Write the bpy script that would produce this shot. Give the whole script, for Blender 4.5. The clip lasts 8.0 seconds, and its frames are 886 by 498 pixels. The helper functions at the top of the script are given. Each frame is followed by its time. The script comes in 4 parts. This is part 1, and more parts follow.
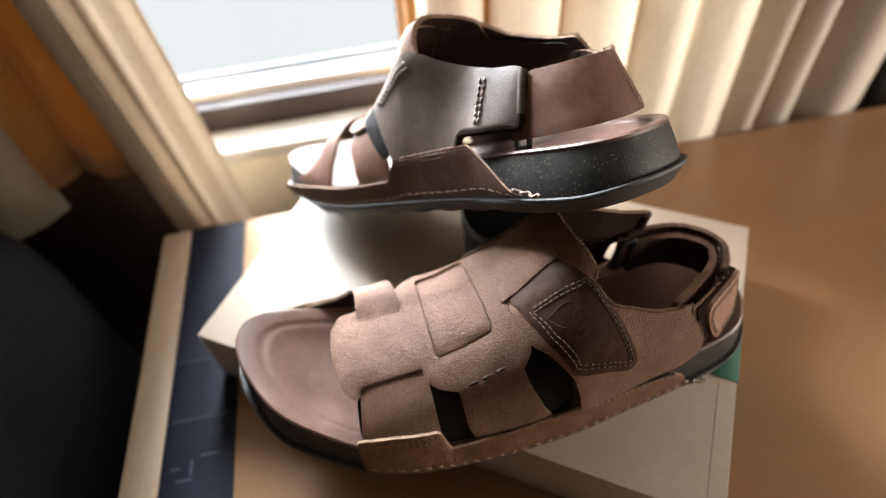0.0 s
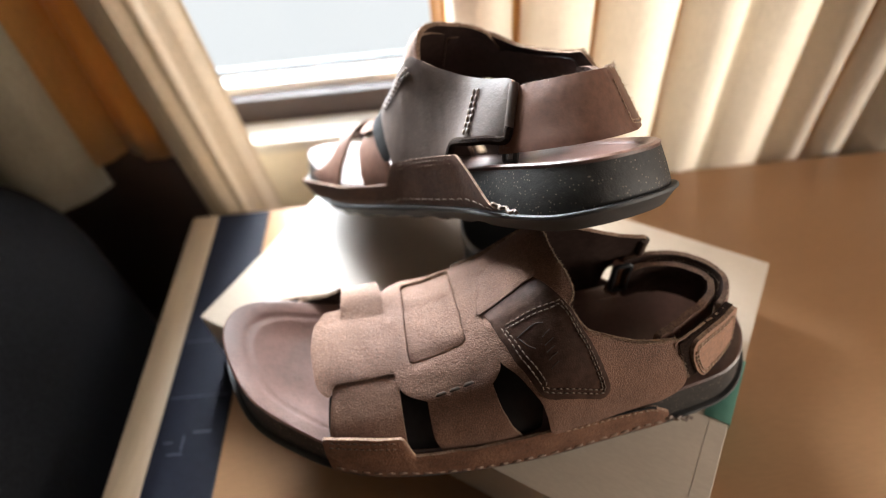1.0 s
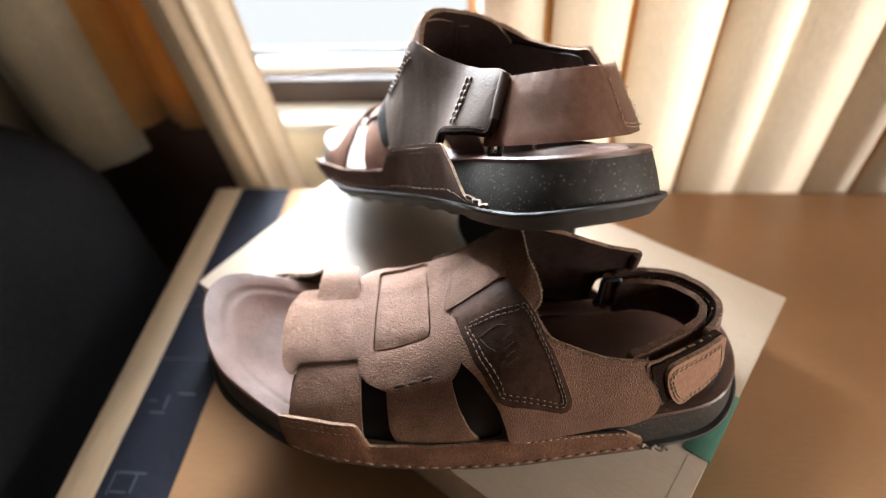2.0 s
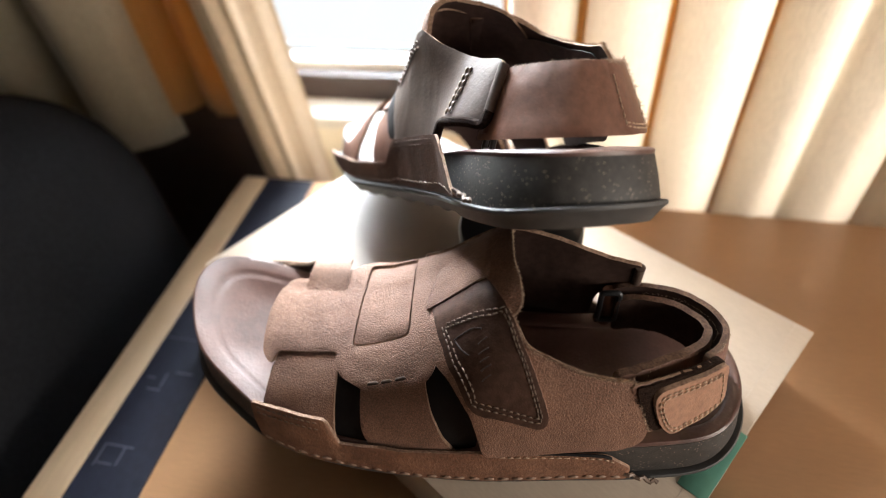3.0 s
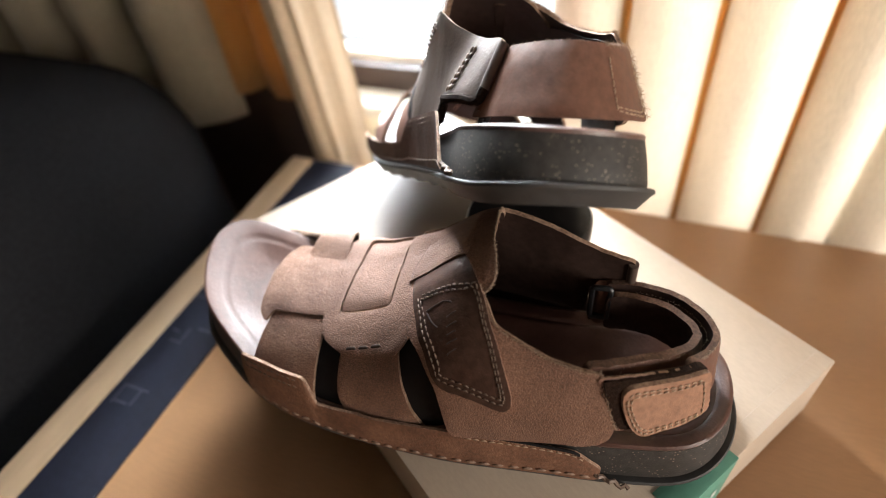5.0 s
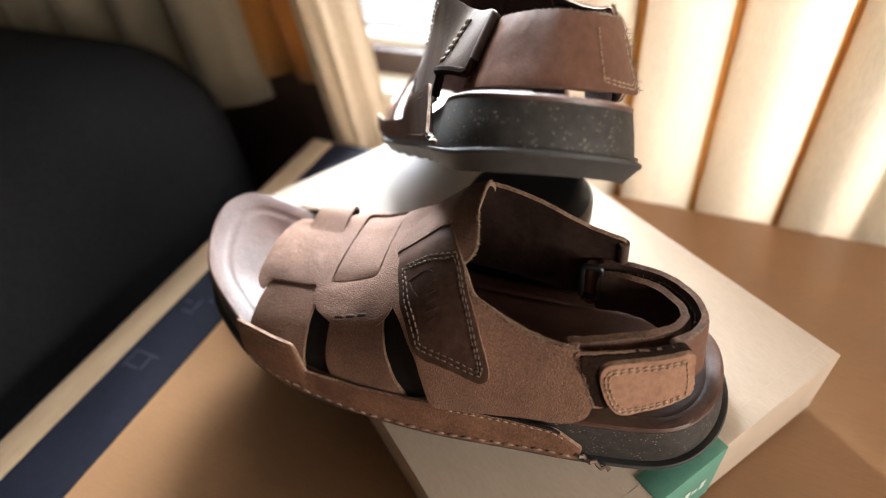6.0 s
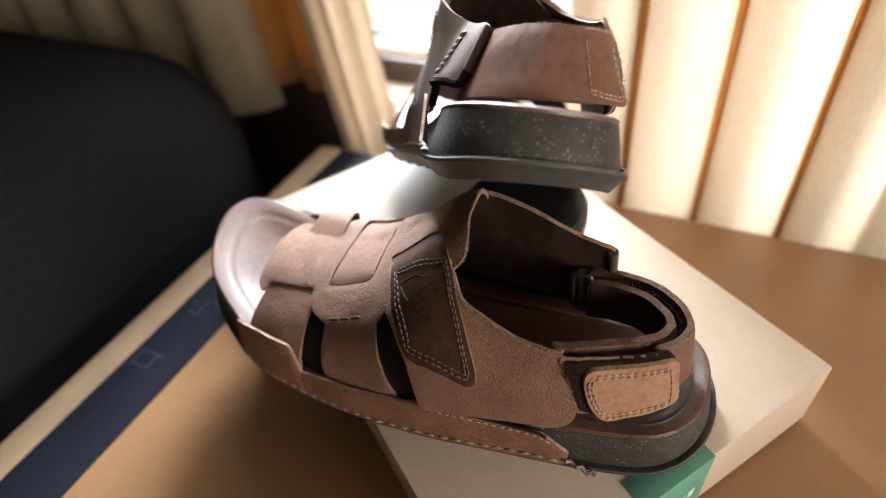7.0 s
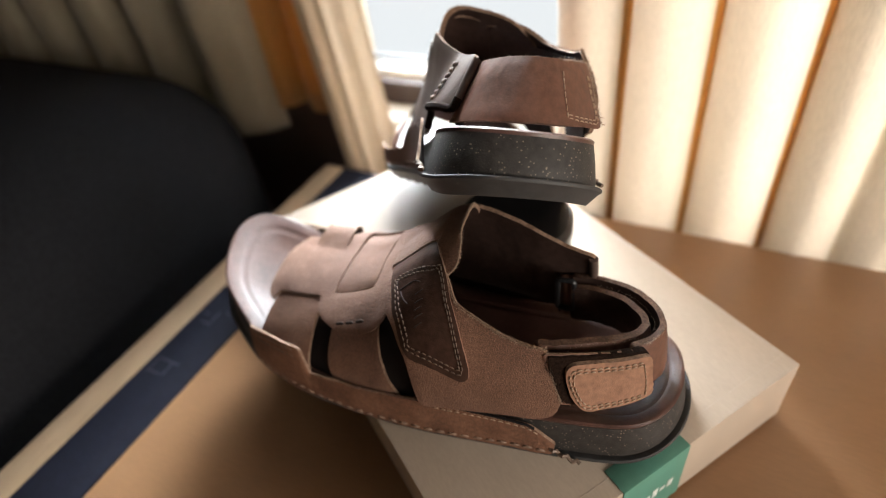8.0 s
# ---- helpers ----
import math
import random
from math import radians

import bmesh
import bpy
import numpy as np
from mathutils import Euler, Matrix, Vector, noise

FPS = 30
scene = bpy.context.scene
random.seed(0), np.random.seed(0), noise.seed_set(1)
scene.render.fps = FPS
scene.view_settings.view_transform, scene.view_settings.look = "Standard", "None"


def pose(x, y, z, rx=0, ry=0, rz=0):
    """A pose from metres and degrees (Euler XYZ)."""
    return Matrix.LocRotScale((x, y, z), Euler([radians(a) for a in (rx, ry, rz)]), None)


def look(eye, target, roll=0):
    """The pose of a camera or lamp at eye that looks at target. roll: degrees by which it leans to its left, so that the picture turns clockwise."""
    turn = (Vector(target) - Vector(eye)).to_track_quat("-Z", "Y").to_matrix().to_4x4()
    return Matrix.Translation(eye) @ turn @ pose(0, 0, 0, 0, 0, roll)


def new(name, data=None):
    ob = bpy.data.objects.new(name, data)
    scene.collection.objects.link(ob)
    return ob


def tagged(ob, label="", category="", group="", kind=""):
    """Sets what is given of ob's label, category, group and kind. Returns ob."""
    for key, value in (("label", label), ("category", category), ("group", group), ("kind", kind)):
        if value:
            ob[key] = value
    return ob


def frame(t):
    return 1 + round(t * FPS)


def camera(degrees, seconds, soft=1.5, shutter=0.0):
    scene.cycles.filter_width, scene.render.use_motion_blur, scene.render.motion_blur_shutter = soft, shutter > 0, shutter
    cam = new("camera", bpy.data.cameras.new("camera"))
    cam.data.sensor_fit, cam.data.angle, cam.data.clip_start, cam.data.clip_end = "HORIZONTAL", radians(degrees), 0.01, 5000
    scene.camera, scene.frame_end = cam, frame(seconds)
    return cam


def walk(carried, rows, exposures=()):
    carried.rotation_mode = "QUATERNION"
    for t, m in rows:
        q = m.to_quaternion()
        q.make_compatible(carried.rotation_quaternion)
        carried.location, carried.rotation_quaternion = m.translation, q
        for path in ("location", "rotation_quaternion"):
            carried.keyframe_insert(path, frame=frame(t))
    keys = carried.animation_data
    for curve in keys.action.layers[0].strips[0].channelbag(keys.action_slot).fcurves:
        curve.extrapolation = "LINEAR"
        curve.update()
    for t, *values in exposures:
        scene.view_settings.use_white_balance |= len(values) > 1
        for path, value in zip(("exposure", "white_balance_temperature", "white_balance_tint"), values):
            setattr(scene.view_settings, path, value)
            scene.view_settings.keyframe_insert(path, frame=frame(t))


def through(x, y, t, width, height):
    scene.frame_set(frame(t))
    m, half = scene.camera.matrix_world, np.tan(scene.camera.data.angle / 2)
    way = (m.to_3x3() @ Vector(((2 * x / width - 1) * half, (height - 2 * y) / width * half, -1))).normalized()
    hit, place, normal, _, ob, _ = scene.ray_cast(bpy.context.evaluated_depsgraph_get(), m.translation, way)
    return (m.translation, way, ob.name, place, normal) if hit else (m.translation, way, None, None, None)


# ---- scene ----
cam = camera(75.7, 8.0, soft=1.0)
METRES, EYE, TILT, LEAN, TURN = 0.205, 0.3444, -49.38, 3.54, -11.03
ROWS = [
    (0.0, 0.0, 0.0, 0.0, 0.0, 0.0, -0.0),
    (0.5, 0.0783, -0.0027, 0.0145, 2.88, 0.24, -2.53),
    (1.0, 0.171, 0.0118, 0.0196, 5.63, 0.06, -5.23),
    (1.5, 0.2577, 0.0295, 0.02, 8.31, -0.27, -8.7),
    (3.0, 0.4617, 0.1593, 0.0208, 16.18, -0.62, -16.4),
    (3.5, 0.4891, 0.1607, 0.0186, 18.47, -0.72, -18.12),
    (4.0, 0.5274, 0.1587, 0.0218, 21.02, -1.07, -19.45),
    (4.5, 0.5841, 0.1819, 0.0187, 22.17, -1.44, -20.89),
    (6.0, 0.7466, 0.2567, 0.0009, 27.78, -3.95, -24.06),
    (6.5, 0.7818, 0.2643, 0.007, 28.83, -4.58, -24.66),
    (7.0, 0.7986, 0.2512, 0.0178, 29.41, -3.83, -24.87),
    (7.5, 0.8516, 0.1877, 0.0103, 29.78, -2.6, -24.33),
    (8.0, 0.8739, 0.1519, 0.0159, 29.59, -2.29, -24.35),
]
walk(cam, [(t, pose(0, 0, EYE, TILT, LEAN, TURN) @ pose(METRES * x, METRES * y, METRES * z, 90 + pitch, roll, yaw)) for t, x, y, z, yaw, pitch, roll in ROWS],
     exposures=((0.0, -0.14), (1.5, -0.06), (3.0, 0.09), (6.0, 0.14), (7.0, 0.10), (8.0, -0.14)))
import mathutils.geometry

# ---------------------------------------------------------------- light
LENS_FOCUS, LENS_STOP = 0.241, 4.0
cam.data.dof.use_dof = True
cam.data.dof.focus_distance = LENS_FOCUS
cam.data.dof.aperture_fstop = LENS_STOP

world = bpy.data.worlds.new("daylight")
scene.world = world
world.use_nodes = True
wn = world.node_tree.nodes
sky = wn.new("ShaderNodeTexSky")
sky.sky_type, sky.sun_disc = "NISHITA", False
sky.sun_elevation, sky.sun_rotation = radians(48), radians(20)
wn["Background"].inputs["Strength"].default_value = 0.12
world.node_tree.links.new(sky.outputs[0], wn["Background"].inputs["Color"])


def area_lamp(name, m, sx, sy, watts, colour):
    data = bpy.data.lights.new(name, "AREA")
    data.shape, data.size, data.size_y, data.energy, data.color = "RECTANGLE", sx, sy, watts, colour
    lamp = new(name, data)
    lamp.matrix_world = m
    return lamp


WIN_L, WIN_R = -0.27, 0.26      # the sides of the window's opening
area_lamp("window_daylight", look((-0.66, 2.0, 0.88), (0.0, 0.30, 0.06)), 1.8, 1.9, 830.0, (0.85, 0.93, 1.0))
area_lamp("curtained_daylight", look((0.14, 0.512, 0.19), (0.14, 0.0, 0.19)), 0.20, 0.28, 0.20, (0.96, 0.98, 1.0))
# Added fill from the right; the window it would need is unseen.
area_lamp("side_fill_light", look((0.97, -0.10, 0.25), (0.1, 0.14, 0.08)), 0.5, 0.36, 10.2, (1.0, 0.905, 0.80))


# ---------------------------------------------------------------- materials
def material(name, colour, rough=0.6, metal=0.0, vary=0.15, size=60.0, bump=0.2, fine=900.0, depth=0.0003,
             second=None, mottle=8.0, stretch=(1, 1, 1), sheen=0.0, specular=0.5, coat=0.0, crease=0.0, folds=0.55):
    """A surface with two scales of variation: broad mottling towards `second`, and fine grain in colour, gloss and relief."""
    m = bpy.data.materials.new(name)
    m.use_nodes = True
    n, l = m.node_tree.nodes, m.node_tree.links
    b = n["Principled BSDF"]
    co = n.new("ShaderNodeTexCoord")
    mp = n.new("ShaderNodeMapping")
    mp.inputs["Scale"].default_value = stretch
    l.new(co.outputs["Object"], mp.inputs["Vector"])

    def cloud(scale, detail):
        t = n.new("ShaderNodeTexNoise")
        t.inputs["Scale"].default_value, t.inputs["Detail"].default_value = scale, detail
        l.new(mp.outputs[0], t.inputs["Vector"])
        return t

    broad, grain = cloud(mottle, 4.0), cloud(size, 6.0)
    ramp = n.new("ShaderNodeMapRange")
    ramp.inputs["From Min"].default_value, ramp.inputs["From Max"].default_value = 0.35, 0.68
    l.new(broad.outputs["Fac"], ramp.inputs["Value"])
    mix = n.new("ShaderNodeMix")
    mix.data_type = "RGBA"
    second = second or [v * 0.8 for v in colour]
    mix.inputs["A"].default_value, mix.inputs["B"].default_value = (*colour, 1), (*second, 1)
    l.new(ramp.outputs[0], mix.inputs["Factor"])
    hsv = n.new("ShaderNodeHueSaturation")
    val = n.new("ShaderNodeMapRange")
    val.inputs["To Min"].default_value, val.inputs["To Max"].default_value = 1 - vary, 1 + vary
    val.inputs["From Min"].default_value, val.inputs["From Max"].default_value = 0.3, 0.7
    l.new(grain.outputs["Fac"], val.inputs["Value"])
    l.new(val.outputs[0], hsv.inputs["Value"])
    l.new(mix.outputs["Result"], hsv.inputs["Color"])
    l.new(hsv.outputs[0], b.inputs["Base Color"])
    ro = n.new("ShaderNodeMapRange")
    ro.inputs["To Min"].default_value, ro.inputs["To Max"].default_value = max(rough - 0.1, 0.03), min(rough + 0.1, 1.0)
    l.new(grain.outputs["Fac"], ro.inputs["Value"])
    l.new(ro.outputs[0], b.inputs["Roughness"])
    b.inputs["Metallic"].default_value = metal
    b.inputs["Specular IOR Level"].default_value = specular
    b.inputs["Sheen Weight"].default_value = sheen
    b.inputs["Coat Weight"].default_value = coat
    if bump:
        tiny = cloud(fine, 3.0)
        bp = n.new("ShaderNodeBump")
        bp.inputs["Strength"].default_value, bp.inputs["Distance"].default_value = bump, depth
        l.new(tiny.outputs["Fac"], bp.inputs["Height"])
        if crease:
            fold = cloud(crease, 2.0)
            fold.inputs["Distortion"].default_value = 1.6
            cb = n.new("ShaderNodeBump")
            cb.inputs["Strength"].default_value, cb.inputs["Distance"].default_value = folds, 0.45 / crease
            l.new(fold.outputs["Fac"], cb.inputs["Height"])
            l.new(cb.outputs[0], bp.inputs["Normal"])
            # Colour follows the relief too: valleys get painted shade, ridges come out paler.
            worn = n.new("ShaderNodeMapRange")
            worn.inputs["From Min"].default_value, worn.inputs["From Max"].default_value = 0.36, 0.62
            worn.inputs["To Min"].default_value, worn.inputs["To Max"].default_value = 1 - 0.33 * folds, 1 + 0.22 * folds
            both = n.new("ShaderNodeMath")
            both.operation = "MULTIPLY"
            l.new(fold.outputs["Fac"], worn.inputs["Value"])
            l.new(worn.outputs[0], both.inputs[0])
            l.new(val.outputs[0], both.inputs[1])
            l.new(both.outputs[0], hsv.inputs["Value"])
        l.new(bp.outputs[0], b.inputs["Normal"])
    return m


def node_of(m, kind):
    return next(k for k in m.node_tree.nodes if k.bl_idname == kind)


M_TABLE = material("table_veneer", (0.300, 0.161, 0.080), 0.37, second=(0.27, 0.143, 0.070), size=120, mottle=4, stretch=(1, 5, 1), bump=0.1, vary=0.06)
M_TABLE_EDGE = material("pale_table_edge", (0.35, 0.24, 0.148), 0.45, size=50, mottle=9, stretch=(6, 1, 1), vary=0.08, bump=0.1)
M_NAVY = material("navy_band", (0.0075, 0.008, 0.0135), 0.65, second=(0.010, 0.0105, 0.017), size=200, vary=0.2, specular=0.1)
M_BAND_PRINT = material("faded_print", (0.026, 0.028, 0.042), 0.6)
M_CARD = material("shoe_box_card", (0.455, 0.37, 0.29), 0.44, second=(0.42, 0.34, 0.265), size=260, vary=0.045, mottle=10, stretch=(1, 3, 1), fine=900)
M_CARD_LINE = material("card_fold", (0.535, 0.445, 0.36), 0.6)
M_GREEN = material("green_label", (0.10, 0.27, 0.20), 0.5, size=200, vary=0.06)
M_WHITE_PRINT = material("pale_print", (0.62, 0.68, 0.62), 0.6)
M_CHAIR = material("black_upholstery", (0.013, 0.013, 0.0148), 0.95, size=300, vary=0.3, specular=0.1, fine=1200)
M_LEATHER = material("brown_nubuck", (0.198, 0.103, 0.066), 0.72, crease=880, second=(0.112, 0.054, 0.034), size=1500, vary=0.3, mottle=24, bump=0.9, fine=1500, depth=0.0006, sheen=0.03, specular=0.30)
M_STRAP = material("smooth_reddish_leather", (0.138, 0.064, 0.041), 0.52, specular=0.3, second=(0.105, 0.048, 0.031), size=300, vary=0.2, mottle=40, bump=0.3, fine=900, depth=0.0003)
M_SMOOTH = material("smooth_dark_leather", (0.088, 0.058, 0.045), 0.50, second=(0.062, 0.040, 0.031), size=260, vary=0.18, mottle=35, bump=0.35, fine=800, depth=0.0004)
M_DARK_LEATHER = material("dark_patch_leather", (0.046, 0.0225, 0.0155), 0.55, second=(0.05, 0.026, 0.018), size=350, vary=0.3, mottle=60, bump=0.4, fine=1400, specular=0.15)
# Black of the linings, and of the shade in the gaps and the seam.
M_LINING_SHADE = material("lining_and_gap_shade", (0.010, 0.008, 0.008), 0.8, specular=0.15, size=300, vary=0.2, bump=0.3)
M_LINING = material("leather_lining", (0.045, 0.025, 0.019), 0.8, specular=0.12, second=(0.032, 0.018, 0.014), size=300, vary=0.25, bump=0.3)
M_FOOTBED = material("footbed_leather", (0.105, 0.049, 0.036), 0.40, crease=380, folds=0.14, second=(0.066, 0.030, 0.021), size=260, vary=0.14, mottle=35, bump=0.25, fine=700, depth=0.0003, specular=0.55)
M_RUBBER = material("black_rubber", (0.036, 0.034, 0.033), 0.62, size=300, vary=0.2, fine=900, bump=0.25)
M_MIDSOLE = material("speckled_midsole", (0.038, 0.034, 0.031), 0.58, specular=0.3, size=300, vary=0.3, fine=1300, bump=0.6, depth=0.0003)
M_BUCKLE = material("black_plastic", (0.008, 0.008, 0.009), 0.45, size=100, vary=0.1, bump=0.0)
M_THREAD = material("waxed_thread", (0.36, 0.25, 0.17), 0.7, size=900, vary=0.2, bump=0.5, fine=3000, depth=0.0002)
M_DARK_THREAD = material("dark_thread", (0.13, 0.08, 0.052), 0.7, size=900, vary=0.2, bump=0.5, fine=3000, depth=0.0002)
M_TIN = material("black_lacquer", (0.012, 0.011, 0.011), 0.35, size=80, vary=0.2, bump=0.05)
M_GASKET = material("grey_gasket", (0.07, 0.08, 0.085), 0.6, size=100, vary=0.1)
M_SILL = material("white_sill_paint", (0.66, 0.66, 0.65), 0.4, size=60, vary=0.04, bump=0.05)
M_SILL_BOARD = material("cream_sill_paint", (0.50, 0.46, 0.40), 0.55, size=60, vary=0.05, bump=0.05)
M_WALL = material("cream_wall_paint", (0.68, 0.60, 0.46), 0.8, size=150, vary=0.05)
M_WOOD = material("dark_brown_wood", (0.036, 0.022, 0.019), 0.55, size=40, mottle=20, stretch=(1, 12, 12), vary=0.25, bump=0.15)
M_FAR_WALL = material("beige_panelled_wall", (0.47, 0.40, 0.33), 0.7, size=40, mottle=6, vary=0.1)
M_FLOOR = material("carpet_floor", (0.24, 0.18, 0.13), 0.9, size=300, vary=0.3)
M_CEILING = material("ceiling_paint", (0.76, 0.73, 0.68), 0.85, size=80, vary=0.03)


def cloth(name, colour, second, through):
    """Curtain fabric that lets daylight through."""
    m = material(name, colour, 0.9, second=second, size=700, vary=0.12, mottle=5, fine=2500, bump=0.4, stretch=(1, 1, 0.25), sheen=0.2)
    n, l = m.node_tree.nodes, m.node_tree.links
    tr = n.new("ShaderNodeBsdfTranslucent")
    tr.inputs["Color"].default_value = (*second, 1)
    sh = n.new("ShaderNodeMixShader")
    sh.inputs[0].default_value = through
    l.new(n["Principled BSDF"].outputs[0], sh.inputs[1])
    l.new(tr.outputs[0], sh.inputs[2])
    l.new(sh.outputs[0], n["Material Output"].inputs["Surface"])
    return m


M_CREAM_CLOTH = cloth("cream_curtain_cloth", (0.47, 0.415, 0.345), (0.80, 0.71, 0.60), 0.30)
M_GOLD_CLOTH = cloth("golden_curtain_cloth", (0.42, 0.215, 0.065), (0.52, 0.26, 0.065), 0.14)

glass = bpy.data.materials.new("window_glass")
glass.use_nodes = True
gb = glass.node_tree.nodes["Principled BSDF"]
gb.inputs["Transmission Weight"].default_value, gb.inputs["Roughness"].default_value, gb.inputs["IOR"].default_value = 1.0, 0.02, 1.1

outside = bpy.data.materials.new("bright_outdoors")
outside.use_nodes = True
on, ol = outside.node_tree.nodes, outside.node_tree.links
on.remove(on["Principled BSDF"])
oe = on.new("ShaderNodeEmission")
oc = on.new("ShaderNodeTexNoise")
oc.inputs["Scale"].default_value, oc.inputs["Detail"].default_value = 0.9, 3.0
orr = on.new("ShaderNodeValToRGB")
orr.color_ramp.elements[0].position, orr.color_ramp.elements[0].color = 0.35, (0.86, 0.905, 0.92, 1)
orr.color_ramp.elements[1].position, orr.color_ramp.elements[1].color = 0.6, (0.93, 0.97, 1.0, 1)
ol.new(oc.outputs["Fac"], orr.inputs[0])
ol.new(orr.outputs[0], oe.inputs["Color"])
oe.inputs["Strength"].default_value = 1.3
ol.new(oe.outputs[0], on["Material Output"].inputs["Surface"])


# ---------------------------------------------------------------- mesh helpers
def mesh_of(name, bm, mat, smooth=True):
    bmesh.ops.recalc_face_normals(bm, faces=bm.faces)
    me = bpy.data.meshes.new(name)
    bm.to_mesh(me)
    bm.free()
    me.materials.append(mat)
    if smooth:
        me.polygons.foreach_set("use_smooth", [True] * len(me.polygons))
        me.set_sharp_from_angle(angle=radians(40))
    return me


def part(name, bm, mat, parent=None, label="", smooth=True):
    ob = new(name, mesh_of(name, bm, mat, smooth))
    ob.parent = parent
    if label:
        tagged(ob, label=label)
    return ob


def block(x0, x1, y0, y1, z0, z1, bevel=0.0, seg=2):
    bm = bmesh.new()
    bmesh.ops.create_cube(bm, size=1.0)
    for v in bm.verts:
        v.co = (x0 + (v.co.x + 0.5) * (x1 - x0), y0 + (v.co.y + 0.5) * (y1 - y0), z0 + (v.co.z + 0.5) * (z1 - z0))
    if bevel:
        bmesh.ops.bevel(bm, geom=bm.edges[:], offset=bevel, segments=seg, profile=0.5, affect="EDGES")
    return bm


def structure(name, bm, mat, label="", smooth=True):
    return tagged(part(name, bm, mat, None, "", smooth), label=label, kind="structure")


def thing(name, label, category, m=None, group=""):
    ob = new(name)
    ob.empty_display_size = 0.05
    if m is not None:
        ob.matrix_world = m
    return tagged(ob, label=label, category=category, group=group)


def smooth_curve(xs, ys):
    """A monotone-ish cubic through the knots, as a function of one number."""
    xs, ys = list(xs), list(ys)
    k = len(xs)
    sl = [(ys[i + 1] - ys[i]) / (xs[i + 1] - xs[i]) for i in range(k - 1)]
    tg = [sl[0]] + [0.0 if sl[i - 1] * sl[i] <= 0 else 2 * sl[i - 1] * sl[i] / (sl[i - 1] + sl[i]) for i in range(1, k - 1)] + [sl[-1]]

    def f(x):
        if x <= xs[0]:
            return ys[0]
        if x >= xs[-1]:
            return ys[-1]
        i = max(j for j in range(k - 1) if xs[j] <= x)
        h = xs[i + 1] - xs[i]
        u = (x - xs[i]) / h
        return ((1 + 2 * u) * (1 - u) ** 2 * ys[i] + u * (1 - u) ** 2 * h * tg[i] + u * u * (3 - 2 * u) * ys[i + 1] + u * u * (u - 1) * h * tg[i + 1])
    return f


def loft(rings, cap_top=False, cap_bottom=False):
    """A closed skin over rings of equally many points."""
    bm = bmesh.new()
    rows = [[bm.verts.new(p) for p in ring] for ring in rings]
    n = len(rows[0])
    for a, b in zip(rows, rows[1:]):
        for i in range(n):
            bm.faces.new((a[i], a[(i + 1) % n], b[(i + 1) % n], b[i]))
    if cap_bottom:
        bm.faces.new(rows[0][::-1])
    if cap_top:
        bm.faces.new(rows[-1])
    return bm


def tube(points, r, sides=8, closed=False):
    bm, n = bmesh.new(), len(points)
    pts = [Vector(p) for p in points]
    rows = []
    for i, p in enumerate(pts):
        a, b = (pts[i - 1], pts[(i + 1) % n]) if closed else (pts[max(i - 1, 0)], pts[min(i + 1, n - 1)])
        d = (b - a).normalized()
        ref = Vector((0.3, 0.9, 0.1)).normalized()
        s = d.cross(ref).normalized()
        t = d.cross(s)
        rows.append([bm.verts.new(p + (s * math.cos(h * math.tau / sides) + t * math.sin(h * math.tau / sides)) * r) for h in range(sides)])
    for i in range(n if closed else n - 1):
        a, b = rows[i], rows[(i + 1) % n]
        for h in range(sides):
            bm.faces.new((a[h], a[(h + 1) % sides], b[(h + 1) % sides], b[h]))
    if not closed:
        bm.faces.new(rows[0][::-1])
        bm.faces.new(rows[-1])
    return bm


# ---------------------------------------------------------------- the room
# Unseen floor, ceiling and walls close the room; pale tones bounce fill light.
structure("floor", block(-2.2, 1.0, -2.6, 0.66, -0.80, -0.74), M_FLOOR, "brown carpeted floor", False)
structure("ceiling", block(-2.2, 1.0, -2.6, 0.66, 1.72, 1.78), M_CEILING, "plain beige painted ceiling", False)
structure("wall_west", block(-2.26, -2.2, -2.6, 0.66, -0.74, 1.72), M_FAR_WALL, "beige panelled wall", False)
structure("wall_south", block(-2.26, 1.06, -2.66, -2.6, -0.74, 1.72), M_FAR_WALL, "beige panelled wall", False)
# side wall, out of view, with an opening made up for the fill light
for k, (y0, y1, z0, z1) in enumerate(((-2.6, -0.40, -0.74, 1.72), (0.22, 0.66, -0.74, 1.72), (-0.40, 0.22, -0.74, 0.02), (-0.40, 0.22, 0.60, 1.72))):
    structure("wall_east_%d" % (k + 1), block(1.0, 1.06, y0, y1, z0, z1), M_FAR_WALL, "beige panelled wall round an added opening, out of view", False)
# window wall: below, right, left and above the opening
# Panel in the rail's dark brown stands in for shade below the curtain.
structure("wall_north_5", block(-2.2, -0.2, 0.455, 0.4868, -0.74, 0.060), M_WOOD, "dark panel in place of the shade below the curtain", False)
structure("wall_north_1", block(-0.2, 1.0, 0.455, 0.60, -0.74, -0.003), M_WALL, "cream painted wall below the window", False)
structure("wall_north_2", block(WIN_R, 1.0, 0.487, 0.60, -0.003, 1.72), M_WALL, "cream painted wall behind the curtain", False)
structure("wall_north_3", block(-2.2, WIN_L, 0.487, 0.60, -0.003, 1.72), M_WALL, "cream painted wall behind the curtain", False)
structure("wall_north_4", block(WIN_L, WIN_R, 0.487, 0.60, 1.05, 1.72), M_WALL, "cream painted wall above the window", False)
win = tagged(new("window_1"), label="window with a dark wooden rail and white lower frame", kind="structure")
part("window_sill", block(-0.205, WIN_R + 0.05, 0.4500, 0.4865, -0.002, 0.012, 0.003), M_SILL_BOARD, win, "cream painted sill board")
part("wood_rail", block(-0.205, WIN_R, 0.4870, 0.501, -0.002, 0.037, 0.002), M_WOOD, win, "dark brown wooden rail")
